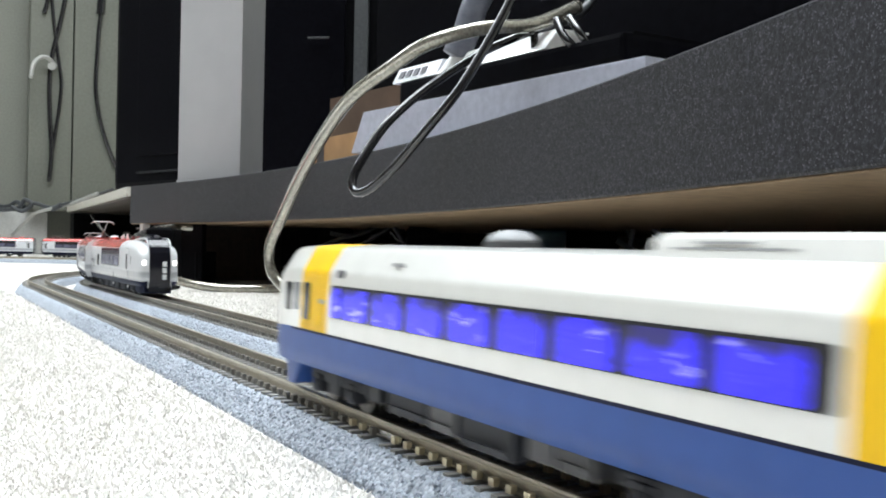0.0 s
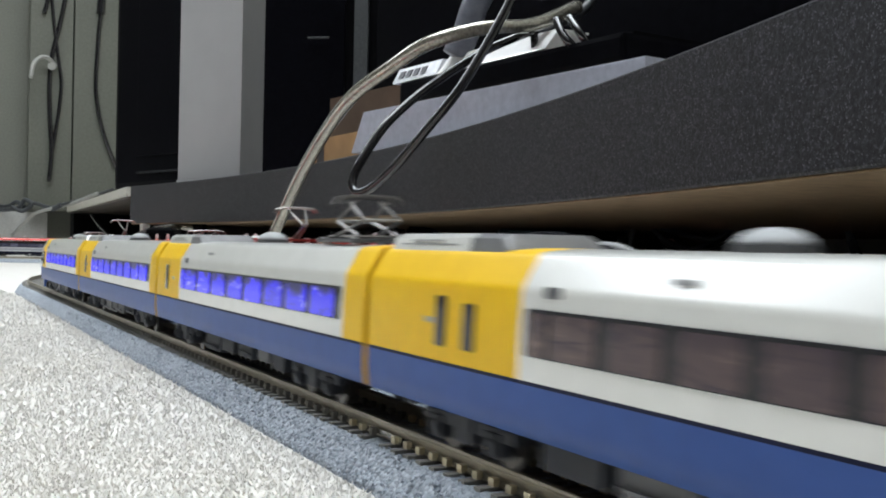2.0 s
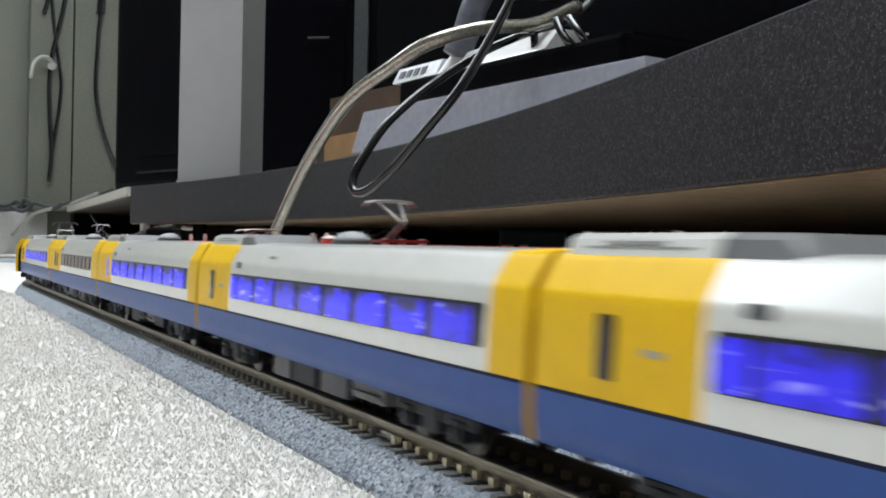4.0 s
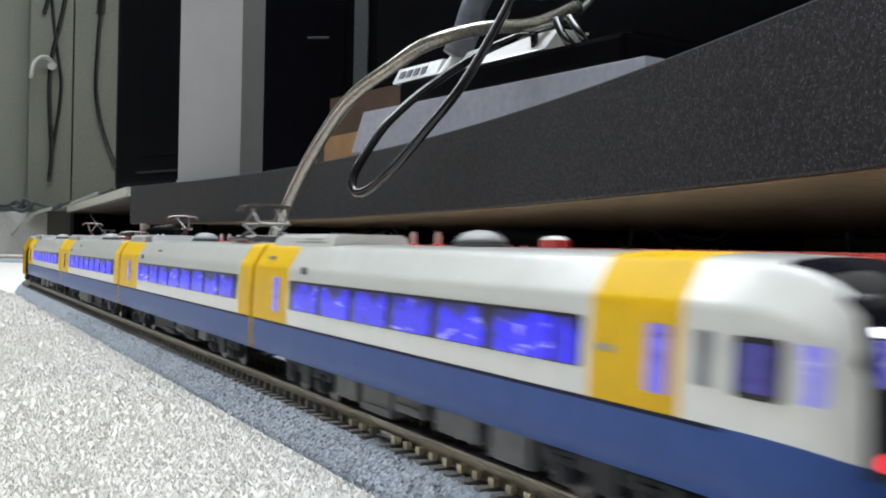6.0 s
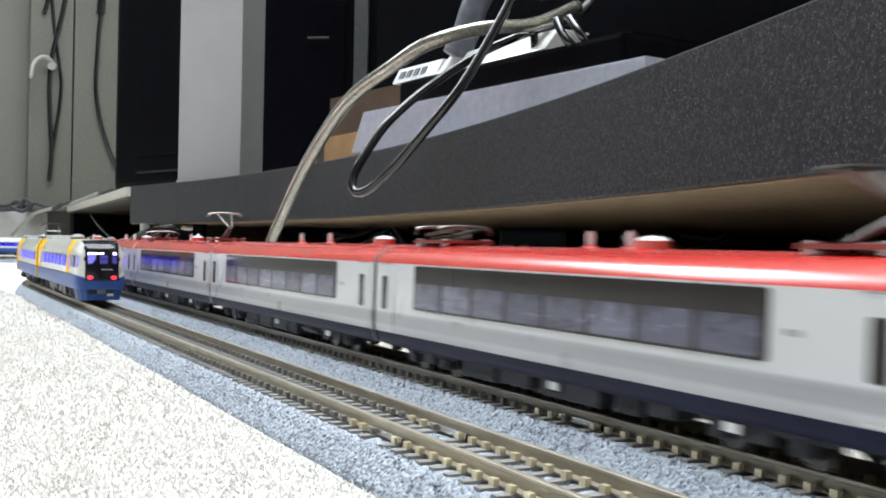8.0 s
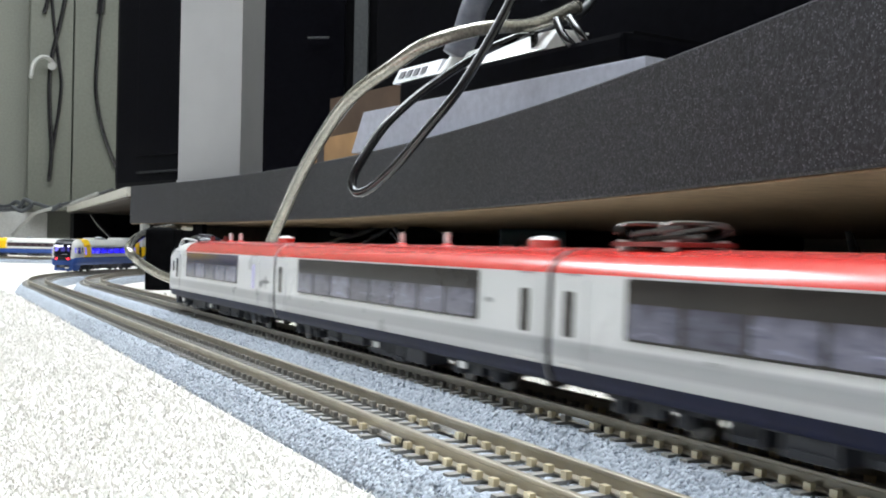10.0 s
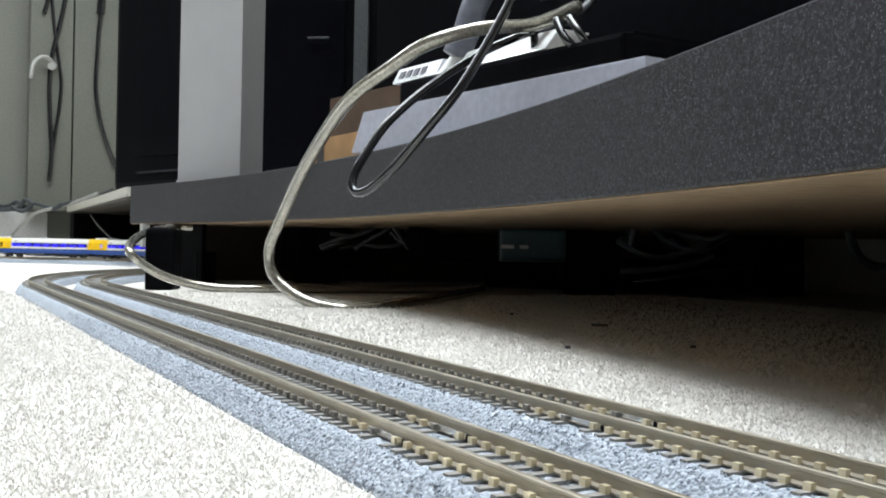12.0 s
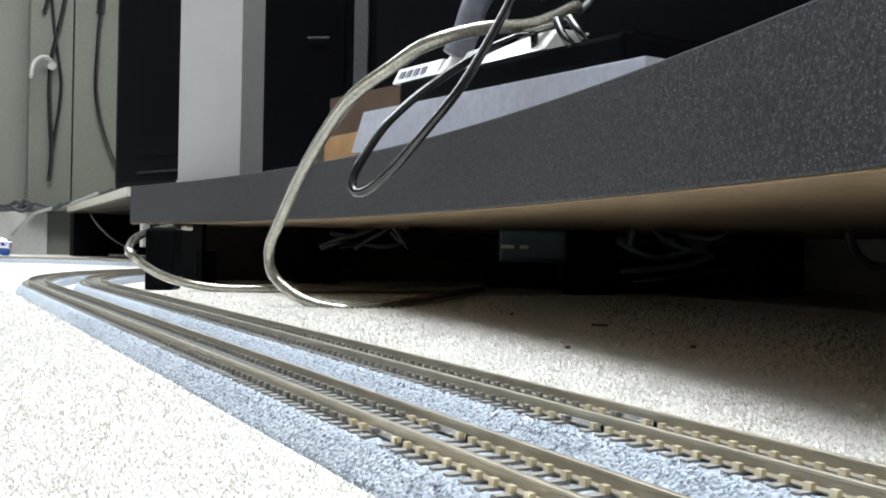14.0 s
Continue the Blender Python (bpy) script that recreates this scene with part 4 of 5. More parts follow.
def express_car(kind, seed, windows, front_band=25.0, rear_band=8.0, panto=False, lead=False, doors=(12.0,)):
    """One car of the blue, yellow and white train; +Y is its front. kind: middle, or nose (an end car whose cab is at +Y)."""
    lit = windows == "blue"
    if kind == "nose":
        label = "white and blue model express end car, " + ("its nose leading" if lead else "red tail lamps lit")
    elif lit:
        label = "white, blue and yellow model express car with blue-lit windows"
    else:
        label = "white, blue and yellow model express car with faintly glowing brown windows"
    root = empty("express_car", label, "model train car", "cars of the blue express train")
    nose = kind == "nose"
    f, shift, e = (11.0, 0.0, 0.0) if lead else (11.3, 0.8, 1.8)
    if nose:
        bands = [(39.5 + f + shift, 27.3 + f), (-END + rear_band, -END)]
        stations = [(y, 1, 1, 8) for y in (-END, -END + rear_band, 0, 27.3 + f, 39.5 + f + shift, 51.8 + e)] + [
            (y + e, fw, fz, mid) for y, fw, fz, mid in ((54.5, 0.998, 0.995, 8), (58.5, 0.99, 0.985, 8), (61.0, 0.975, 0.955, 8), (62.8, 0.95, 0.915, 8), (64.1, 0.91, 0.865, 8), (65.0, 0.86, 0.81, 8),
                                                        (65.7, 0.77, 0.72, 8), (66.2, 0.6, 0.52, 8.5), (66.45, 0.3, 0.25, 9), (66.5, 0.02, 0.02, 9))]
    else:
        bands = [(END, END - front_band), (-END + rear_band, -END)]
        stations = [(y, 1, 1, 8) for y in (-END, -END + rear_band, -20, 15, END - front_band, END)]

    def classify(x, y, z):
        if nose and z > 11.2 and ((y > 58.0 + e and abs(x) < 6.6 and z > 20) or (y > 65.6 + e and abs(x) < 6.2)):
            return "windscreen"
        if z < 11.0:
            return "blue"
        if z < 11.4:
            return "line" if not (nose and y > 54.5 + e) else "blue"
        for hi, lo in bands:
            if lo < y < hi:
                return "yellow" + str(lo < 0)
        return "white"

    meshes, grid = skin(stations, PROFILE_A, classify)
    end_wall(meshes["yellowTrue"], grid[0])
    if not nose:
        end_wall(meshes["yellowFalse"], grid[-1])
    for key, name, mat, tag in (("white", "body_shell", "train_white", ""), ("blue", "lower_panel", "train_blue", "deep blue lower panel"),
                                ("line", "waist_line", "train_navy", "thin dark waist line"), ("yellowTrue", "colour_band", "train_yellow", "bright yellow band"), ("yellowFalse", "colour_band", "train_yellow", "bright yellow band"),
                                ("windscreen", "windscreen", "glass_dark", "black wraparound windscreen")):
        if key in meshes:
            part(name, mm(meshes[key]), MAT[mat], root, tag, smooth=key != "line")
    lean = 0.045
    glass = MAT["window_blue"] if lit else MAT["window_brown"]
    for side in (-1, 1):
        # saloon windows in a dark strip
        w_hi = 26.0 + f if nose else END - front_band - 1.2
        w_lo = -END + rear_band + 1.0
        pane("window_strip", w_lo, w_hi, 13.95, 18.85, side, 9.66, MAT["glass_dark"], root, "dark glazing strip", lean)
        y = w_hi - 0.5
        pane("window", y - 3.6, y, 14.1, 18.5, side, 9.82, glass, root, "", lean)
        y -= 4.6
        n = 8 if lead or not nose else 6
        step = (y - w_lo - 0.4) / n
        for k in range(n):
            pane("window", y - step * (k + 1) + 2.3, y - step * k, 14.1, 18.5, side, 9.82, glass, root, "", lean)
        # doors and marks
        if nose:
            pane("door_panel", 31.2 + f + shift, 39.0 + f + shift, 11.9, 20.1, side, 9.62, MAT["train_yellow"], root, "", lean)
            pane("door_window", 35.2 + f + shift * 1.2, 37.8 + f + shift * 1.2, 13.0, 18.9, side, 9.84, MAT["window_violet"] if not lead else MAT["glass_dark"], root, "narrow door window", lean)
            pane("cab_window", 40.6 + f + shift * 2.1, 42.4 + f + shift * 2.1, 14.3, 18.8, side, 9.72, MAT["cab_glass"], root, "grey cab door window", lean)
            pane("cab_window", 44.0 + f if lead else 57.6, 58.4 if lead else 62.8, 14.0, 18.7, side, 9.62, MAT["glass_dark"], root, "dark cab side window", lean)
            if not lead:
                pane("door_window", -END + 12.4, -END + 15.0, 13.2, 19.2, side, 9.80, MAT["window_violet"], root, "narrow door window", lean)
                pane("cab_dim_pane", 58.4, 62.0, 14.5, 18.2, side, 9.68, MAT["window_dim"], root, "dim blue cab pane", lean)
                pane("cab_lit_pane", 63.7, 66.0, 14.2, 18.5, side, 9.08, MAT["window_violet"], root, "blue-lit cab side pane", lean)
        else:
            for j, d in enumerate(doors):
                if j == 0:
                    pane("door_panel", END - d - 4.4, END - d + 4.4, 11.9, 20.2, side, 9.60, MAT["train_yellow"], root, "", lean)
                pane("door_window", END - d - 1.3, END - d + 1.3, 13.2, 19.2 - 0.6 * j, side, 9.80, MAT["window_violet"] if seed in (5, 8) else MAT["glass_dark"], root, "narrow door window", lean)
        y_mark = (24.0 + f if lead else -END + rear_band + 9.0) if nose else END - front_band - 4.5
        pane("destination_panel", y_mark - 2.8, y_mark, 20.0, 21.2, side, 9.60, MAT["ink"], root, "small dark destination panel", lean)
        bars(root, y_mark - 22.0, 22.2, side, 8.62, 2, 1.3, 0.5, 0.5, MAT["roof_grey"])
        bars(root, (28.6 + f if nose else END - 20.0), 15.8, side, 9.55, 2, 1.0, 0.7, 0.4, MAT["roof_grey"])
    # roof
    dome(root, 3 if not nose else 0, 0, 3.0, 1.7, MAT["roof_grey"], MAT["roof_dark"])
    if nose:
        y0, y1 = -END + 2, -36.0
    else:
        y0, y1 = END - 33, END - 1.5
    roof_unit(root, y0, y1, nose)
    if panto:
        diamond_pantograph(root, -END + 22)
    # below
    wheels_and_bogies(root, (-44, 39 if nose else 44))
    underfloor(root, seed, -30, 26, 1.6)
    coupler(root, -END - 0.6)
    gangway(root, -END - 2.0, PROFILE_A, fold=(0.80, 0.85))
    bm = bmesh.new()
    bx(bm, -8.2, 8.2, -END + 1, (END - 1 if not nose else 52), 5.9, 6.9)
    part("floor_pan", mm(bm), MAT["underframe"], root)
    if nose:
        before = set(root.children)
        nose_fittings(root, lead)
        for ob in set(root.children) - before:
            ob.location.y = (e - 2.8) * MM
    return root


def roof_unit(root, y0, y1, plain=False):
    """Raised roof fairing with sloping ends: a white half with printed bars and a grey half, or all white."""
    mid = y1 - (20 if plain else 22)
    rear, tag = (MAT["train_white"], "white sloping roof fairing") if plain else (MAT["fairing_grey"], "dark grey sloping roof fairing")
    for a, b, mat, label, ha, hb in ((mid, y1, MAT["train_white"], "white roof fairing", 2.0, 2.0), (y0, mid - 0.2, rear, tag, 0.2, 2.0)):
        bm = bmesh.new()
        steps = [(a, ha), (a + (b - a) * 0.22, max(ha, 1.95)), (b, hb)]
        rings(bm, [[(-7.2, y, 23.6), (-6.4, y, 24.6 + h * 0.75), (-5.2, y, 24.7 + h), (5.2, y, 24.7 + h), (6.4, y, 24.6 + h * 0.75), (7.2, y, 23.6)] for y, h in steps])
        u = part("roof_unit", mm(bm), mat, root, label)
        if b == y1:
            for side in (-1, 1):
                for k in range(2):
                    bm = bmesh.new()
                    x0, x1 = sorted((side * 6.0, side * 6.75))
                    for v in bx(bm, x0, x1, a + 3 + 4 * k, b - 3 - 3 * k, 25.2 + 0.5 * k, 25.42 + 0.5 * k):
                        pass
                    part("printed_bar", mm(bm), MAT["roof_grey"], u)


def nose_fittings(root, lead):
    for side in (-1, 1):
        bm = bmesh.new()
        loops = [[(side * 4.3 + r * 1.2 * math.cos(t), y, 10.3 + r * 0.75 * math.sin(t)) for t in [2 * math.pi * j / 14 for j in range(14)]] for y, r in ((66.8, 1.0), (69.5, 1.0), (69.8, 0.7))]
        rings(bm, loops)
        part("marker_lamp", mm(bm), MAT["glass_dark"] if lead else MAT["lamp_red"], root, "" if lead else "glowing red tail lamp", smooth=True)
    bm = bmesh.new()
    rows = []
    for z in (9.2, 9.7, 12.0, 15.0, 18.0, 20.5, 22.3):
        rows.append([bm.verts.new((x, 69.9 - 0.017 * x * x - 0.028 * max(0.0, z - 15.0) ** 2, z)) for x in (-6.3, -5.0, -3.8, -2.5, -1.25, 0, 1.25, 2.5, 3.8, 5.0, 6.3)])
    for a, b in zip(rows, rows[1:]):
        for i in range(10):
            bm.faces.new((a[i], a[i + 1], b[i + 1], b[i]))
    out = bmesh.ops.extrude_face_region(bm, geom=list(bm.faces))
    for v in out["geom"]:
        if isinstance(v, bmesh.types.BMVert):
            v.co.y -= 2.0
    part("front_glass", mm(bm), MAT["glass_dark"], root, "black curved front glass", smooth=True)
    bm = bmesh.new()
    rows = []
    for z in (5.6, 6.2, 8.8, 9.25):
        rows.append([bm.verts.new((x, 69.6 - 0.032 * x * x, z)) for x in (-7.9, -7.0, -5.2, -3.4, -1.7, 0, 1.7, 3.4, 5.2, 7.0, 7.9)])
    for a, b in zip(rows, rows[1:]):
        for i in range(10):
            bm.faces.new((a[i], a[i + 1], b[i + 1], b[i]))
    out = bmesh.ops.extrude_face_region(bm, geom=list(bm.faces))
    for v in out["geom"]:
        if isinstance(v, bmesh.types.BMVert):
            v.co.y -= 2.5
    part("bumper", mm(bm), MAT["train_blue"], root, "blue curved bumper panel", smooth=True)
    # skirt with its dark opening
    bm = bmesh.new()
    loops = []
    for y, w, low in ((55.5, 8.9, 5.2), (59.5, 8.8, 1.6), (63.5, 8.4, 1.4), (66.5, 7.4, 1.4), (68.3, 5.6, 1.4)):
        loops.append([(-w, y, 6.2), (-w * 0.95, y, low), (w * 0.95, y, low), (w, y, 6.2)])
    rings(bm, loops)
    part("skirt", mm(bm), MAT["train_blue"], root, "blue snow skirt")
    bm = bmesh.new()
    bx(bm, -4.9, 4.9, 63, 68.6, 3.6, 5.7, 0.5)
    part("coupler_recess", mm(bm), MAT["underframe"], root, "dark coupler opening")
    bm = bmesh.new()
    bx(bm, -1.6, 1.6, 64, 69.4, 3.9, 5.9, 0.4)
    part("front_coupler", mm(bm), MAT["equipment"], root)
    bm = bmesh.new()
    bx(bm, -4.6, -2.2, 67.2, 68.9, 3.0, 4.0, 0.1)
    part("white_plate", mm(bm), MAT["train_white"], root, "small white plate")
    if not lead:
        for x0, x1 in ((1.7, 5.4), (-0.4, 1.2), (-5.4, -4.1)):
            bm = bmesh.new()
            bx(bm, x0, x1, 66.6, 69.75 - 0.05 * abs(x0 + x1), 19.2, 19.9, 0.25)
            part("cab_lamp", mm(bm), MAT["lamp_white"], root, "bright cab lamp behind the windscreen")
        for x0, x1, pane_mat in ((2.4, 5.4, "window_violet"), (-2.0, 1.0, "window_dim"), (-5.4, -3.6, "window_dim")):
            bm = bmesh.new()
            bx(bm, x0, x1, 66.6, 69.95 - 0.045 * abs(x0 + x1), 15.6, 19.0, 0.3)
            part("cab_glow", mm(bm), MAT[pane_mat], root, "blue-lit cab interior")
    bm = bmesh.new()
    bx(bm, -4.0, 0.5, 68.4, 69.98, 13.2, 13.6)
    part("marking_bar", mm(bm), MAT["roof_grey"], root)


PROFILE_B = [(0, 25.3), (3.0, 25.2), (6.0, 24.7), (8.0, 23.5), (9.0, 22.2), (9.35, 21.3), (9.5, 16.5), (9.6, 11.4), (9.68, 9.4), (9.62, 8.0), (9.5, 6.8), (9.2, 5.6), (8.7, 4.4), (8.2, 4.2)]


def airport_car(kind, seed, panto=""):
    """One car of the red-roofed train; +Y is its front. kind: middle, or nose (cab at +Y)."""
    nose = kind == "nose"
    roof_end = 36 if seed % 2 else 20       # where the red roof stops behind the cab
    root = empty("airport_express_car", "white model airport express " + ("end car with black centre nose" if nose else "car with red roof and dark windows"),
                 "model train car", "cars of the red-roofed train")
    if nose:
        stations = [(y, 1, 1, 6) for y in (-END, -30, roof_end - 10, roof_end, 38)] + [(47, 0.995, 0.985, 6), (54, 0.985, 0.955, 6), (60.0, 0.965, 0.915, 6), (63.8, 0.92, 0.85, 6), (66.2, 0.85, 0.77, 6),
                                                                 (67.3, 0.74, 0.64, 6.5), (67.9, 0.5, 0.42, 7), (68.1, 0.1, 0.1, 8), (68.12, 0.01, 0.01, 8)]
    else:
        stations = [(y, 1, 1, 6) for y in (-END, -30, 0, 30, END)]

    def classify(x, y, z):
        if nose and y > 37 and abs(x) < 3.6 and (z > 19.5 or y > 63):
            return "canopy"
        if z > 21.35 and not (nose and y > roof_end):
            return "red"
        if z < 6.8:
            return "blue"
        return "white"

    meshes, grid = skin(stations, PROFILE_B, classify)
    end_wall(meshes["white"], grid[0])
    if not nose:
        end_wall(meshes["white"], grid[-1])
    for key, name, mat, tag in (("white", "body_shell", "nex_white", ""), ("red", "roof", "train_red", "glossy red roof"), ("blue", "sill", "train_navy", "dark blue sill"), ("canopy", "canopy", "glass_dark", "black nose canopy")):
        if key in meshes:
            part(name, mm(meshes[key]), MAT[mat], root, tag, smooth=True)
    lean = 0.02
    for side in (-1, 1):
        if nose:
            y0, y1 = (-33.0, 33.8) if seed % 2 else (-33.0, 19.0)
        else:
            y0, y1 = -50.0, 47.0
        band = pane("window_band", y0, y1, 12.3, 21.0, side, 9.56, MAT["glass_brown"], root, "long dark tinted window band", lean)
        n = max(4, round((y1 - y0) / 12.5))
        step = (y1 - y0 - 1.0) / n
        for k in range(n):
            pane("seat_pane", y0 + 0.7 + step * k, y0 + step * (k + 1) - 0.4, 12.7, 17.6, side, 9.66, MAT["window_grey"], root, "pane with grey seat backs painted as a faint glow", lean)
        doors = (((-47.0, -54.0), (51.0, 45.0)) if seed % 2 else ((43.5, 37.0),)) if nose else ((-61.0, -67.2), (66.2, 60.0))
        for j, (a, b) in enumerate(doors):
            pane("door_panel", min(a, b) - 1.2, max(a, b) + 1.2, 7.5, 20.6, side, 9.58, MAT["nex_white"], root, "", lean)
            pane("door_window", (a + b) / 2 - 1.5, (a + b) / 2 + 1.3, 11.6, 18.6, side, 9.68, MAT["window_lilac"] if (nose and j == 0 and seed == 31) else MAT["glass_brown"], root, "narrow door window", lean)
            bars(root, min(a, b), 7.0, side, 9.58, 1, abs(a - b), 0.45, 0, MAT["white_gloss"], "door_step")
            bars(root, min(a, b) + 0.5, 21.0, side, 9.42, 1, abs(a - b) - 1, 0.3, 0, MAT["roof_grey"], "gutter")
        if nose:
            cab = 54.0 if seed % 2 else 46.5
            pane("cab_window", cab, cab + 2.6, 13.6, 17.6, side, 9.34, MAT["glass_brown"], root, "small cab window", lean)
            emblem(root, -62.0, side, 1.0 if seed % 2 else 1.5)
            if seed % 2 == 0:
                pane("square_window", -46.0, -40.5, 11.4, 17.4, side, 9.66, MAT["glass_brown"], root, "square dark window", lean)
            for k in range(2):
                bm = bmesh.new()
                rings(bm, [[(side * 6.4 + r * math.cos(t), y, 15.0 + 1.25 * r * math.sin(t)) for t in [2 * math.pi * j / 12 for j in range(12)]] for y, r in ((63.0, 1.3), (67.0, 1.2), (67.5, 0.8))])
                if k == 0:
                    part("headlamp", mm(bm), MAT["lamp_lit"] if seed == 20 else MAT["lamp_clear"], root, "lit white headlamp" if seed == 20 else "clear headlamp", smooth=True)
                else:
                    bm.free()
        else:
            bars(root, 49.5, 15.6, side, 9.52, 2, 1.0, 0.8, 0.5, MAT["roof_grey"])
        bars(root, -33.0, 10.6, side, 9.62, 2, 1.4, 0.6, 0.5, MAT["roof_grey"])
    # roof fittings
    if nose:
        stubs, posts, vent = ((34, 16) if seed % 2 else (16, 4)), ((2, -10) if seed % 2 else (-24, -35)), -51
    elif panto:
        stubs, posts, vent = (), (-6, 5), 13
    else:
        stubs, posts, vent = (), (-11, 12), 53
    dome(root, vent, 0, 2.3, 0.9, MAT["insulator"], MAT["train_red"], 0.8)
    for y in posts:
        post(root, y, -2.0, MAT["train_red"])
    for y in stubs:
        bm = bmesh.new()
        rod(bm, (0, y, 24.9), (0, y, 26.9), 0.8, 10)
        rod(bm, (0, y, 24.8), (0, y, 25.6), 1.6, 12)
        part("roof_stub", mm(bm), MAT["stub_red"], root, "dark red roof stub")
    if panto == "raised":
        arm_pantograph(root, 54)
        arm_pantograph(root, -52, raised=False)
    wheels_and_bogies(root, (-46, 44))
    underfloor(root, seed + 50, -31, 30, 0.9, 0.0)
    coupler(root, -END - 0.6)
    if not nose:
        gangway(root, -END - 2.0, PROFILE_B)
    bm = bmesh.new()
    bx(bm, -8.0, 8.0, -END + 1, END - (18 if nose else 1), 4.0, 5.4)
    part("floor_pan", mm(bm), MAT["underframe"], root)
    for side in (-1, 1):
        for y in (-1.0, 39.0):
            bars(root, y, 2.9, side, 8.9, 1, 2.6, 1.2, 0, MAT["white_gloss"], "white_plate")
    if nose:
        bm = bmesh.new()
        side_line = [(58.0, 2.0), (67.2, 2.0), (68.4, 4.5), (68.6, 13.0), (67.9, 19.2), (66.2, 22.6), (62.6, 25.2), (58.0, 25.9)]
        rings(bm, [[(x, y, z) for y, z in side_line] for x in (-4.7, 4.7)])
        bmesh.ops.bevel(bm, geom=list(bm.edges), offset=0.35, segments=2, affect="EDGES")
        plate = part("nose_panel", mm(bm), MAT["glass_dark"], root, "upright black nose panel")
        for k in range(3):
            bm = bmesh.new()
            bx(bm, -2.9, -1.0, 68.5, 68.8, 7.6 + 2.9 * k, 9.9 + 2.9 * k, 0.1)
            part("letter_bar", mm(bm), MAT["white_gloss"], plate, "white bar of the train's lettering")
        bm = bmesh.new()
        loops = []
        for y, w, low in ((52, 8.2, 4.0), (55, 8.1, 1.4), (60, 7.4, 1.2), (64, 6.0, 1.2)):
            loops.append([(-w, y, 4.6), (-w * 0.95, y, low), (w * 0.95, y, low), (w, y, 4.6)])
        rings(bm, loops)
        part("skirt", mm(bm), MAT["train_navy"], root, "dark navy front skirt")
        for side in (-1, 1):
            bm = bmesh.new()
            hose(bm, [(side * 4.9, 67.0, 4.0), (side * 4.9, 68.2, 8.0), (side * 4.9, 68.2, 14.0), (side * 4.9, 67.3, 19.4), (side * 4.9, 65.6, 22.8), (side * 4.9, 62.2, 25.2), (side * 5.0, 57, 26.0), (side * 5.1, 48, 25.8), (side * 5.1, 38, 25.3)], 0.35, 6, 5)
            part("canopy_edge", mm(bm), MAT["nex_white"], root, "white rib along the canopy")
        bm = bmesh.new()
        rings(bm, [[(-4.8 * w, y, b), (-4.0 * w, y, b + (z - b) * 0.75), (-2.2 * w, y, z), (2.2 * w, y, z), (4.0 * w, y, b + (z - b) * 0.75), (4.8 * w, y, b)] for y, z, b, w in ((36, 25.5, 24.6, 1), (41, 27.4, 24.6, 1), (47, 28.0, 24.4, 1), (53, 27.2, 23.8, 1), (58, 25.2, 22.2, 0.9), (62.5, 21.5, 19.0, 0.8))])
        part("cab_hump", mm(bm), MAT["glass_dark"], root, "raised black cab roof", smooth=True)
    return root


def emblem(root, y, side, scale=1.0):
    """A four-pointed dark star with a short tail."""
    bm = bmesh.new()
    pts = []
    for k in range(8):
        a = radians(45 * k)
        r = (4.9 if k in (0, 4) else 2.1) if k % 2 == 0 else 0.8
        pts.append((y + scale * r * math.cos(a), 14.0 + scale * r * math.sin(a)))
    rings(bm, [[(side * (9.45 + d - 0.02 * (z - 12)), yy, z) for yy, z in pts] for d in (-0.2, 0.2)])
    part("emblem", mm(bm), MAT["emblem"], root, "grey star emblem")
    bars(root, y + 2.6, 12.4, side, 9.5, 2, 1.2, 1.6, 0.5, MAT["emblem"])


PITCH_A, PITCH_B = 140.0, 140.0
SET_A = [express_car("nose", 1, "blue", lead=True), express_car("middle", 2, "blue", front_band=28.0, doors=(16.0,)), express_car("middle", 3, "blue", panto=True),
         express_car("middle", 4, "brown", front_band=40.0, rear_band=13.0, doors=(22.0, 29.0)), express_car("middle", 5, "blue", front_band=26.5, doors=(20.0,)),
         express_car("middle", 6, "blue"), express_car("middle", 7, "blue"), express_car("middle", 8, "blue", panto=True, front_band=28.0, doors=(16.0,)), express_car("nose", 9, "blue", rear_band=19.5)]
TURNED_A = {8}
SET_B = []
for k in range(12):
    end = k in (0, 5, 6, 11)
    SET_B.append(airport_car("nose" if end else "middle", 20 + k, panto="raised" if k in (1, 3, 7, 9) else ""))
TURNED_B = {5, 11}


# ---------------------------------------------------------------- tracks
def sleeper_mesh(name, clip):
    """A sleeper with four rail clips."""
    bm = bmesh.new()
    bx(bm, -8.4, 8.4, -0.75, 0.75, 4.3, 5.15)
    for c in (-GAUGE, GAUGE):
        for side in (-1, 1):
            x = c + side * 1.25
            bx(bm, x - 0.42, x + 0.42, -0.6, 0.6, 5.1, 6.1, 0.0, None, 1)
    bmesh.ops.recalc_face_normals(bm, faces=bm.faces)
    mesh = bpy.data.meshes.new(name)
    mm(bm).to_mesh(mesh)
    bm.free()
    mesh.materials.append(MAT["sleeper"])
    mesh.materials.append(clip)
    return mesh


SLEEPER, SLEEPER_GLINT = sleeper_mesh("sleeper", MAT["clip_grey"]), sleeper_mesh("sleeper_glint", MAT["clip_glint"])


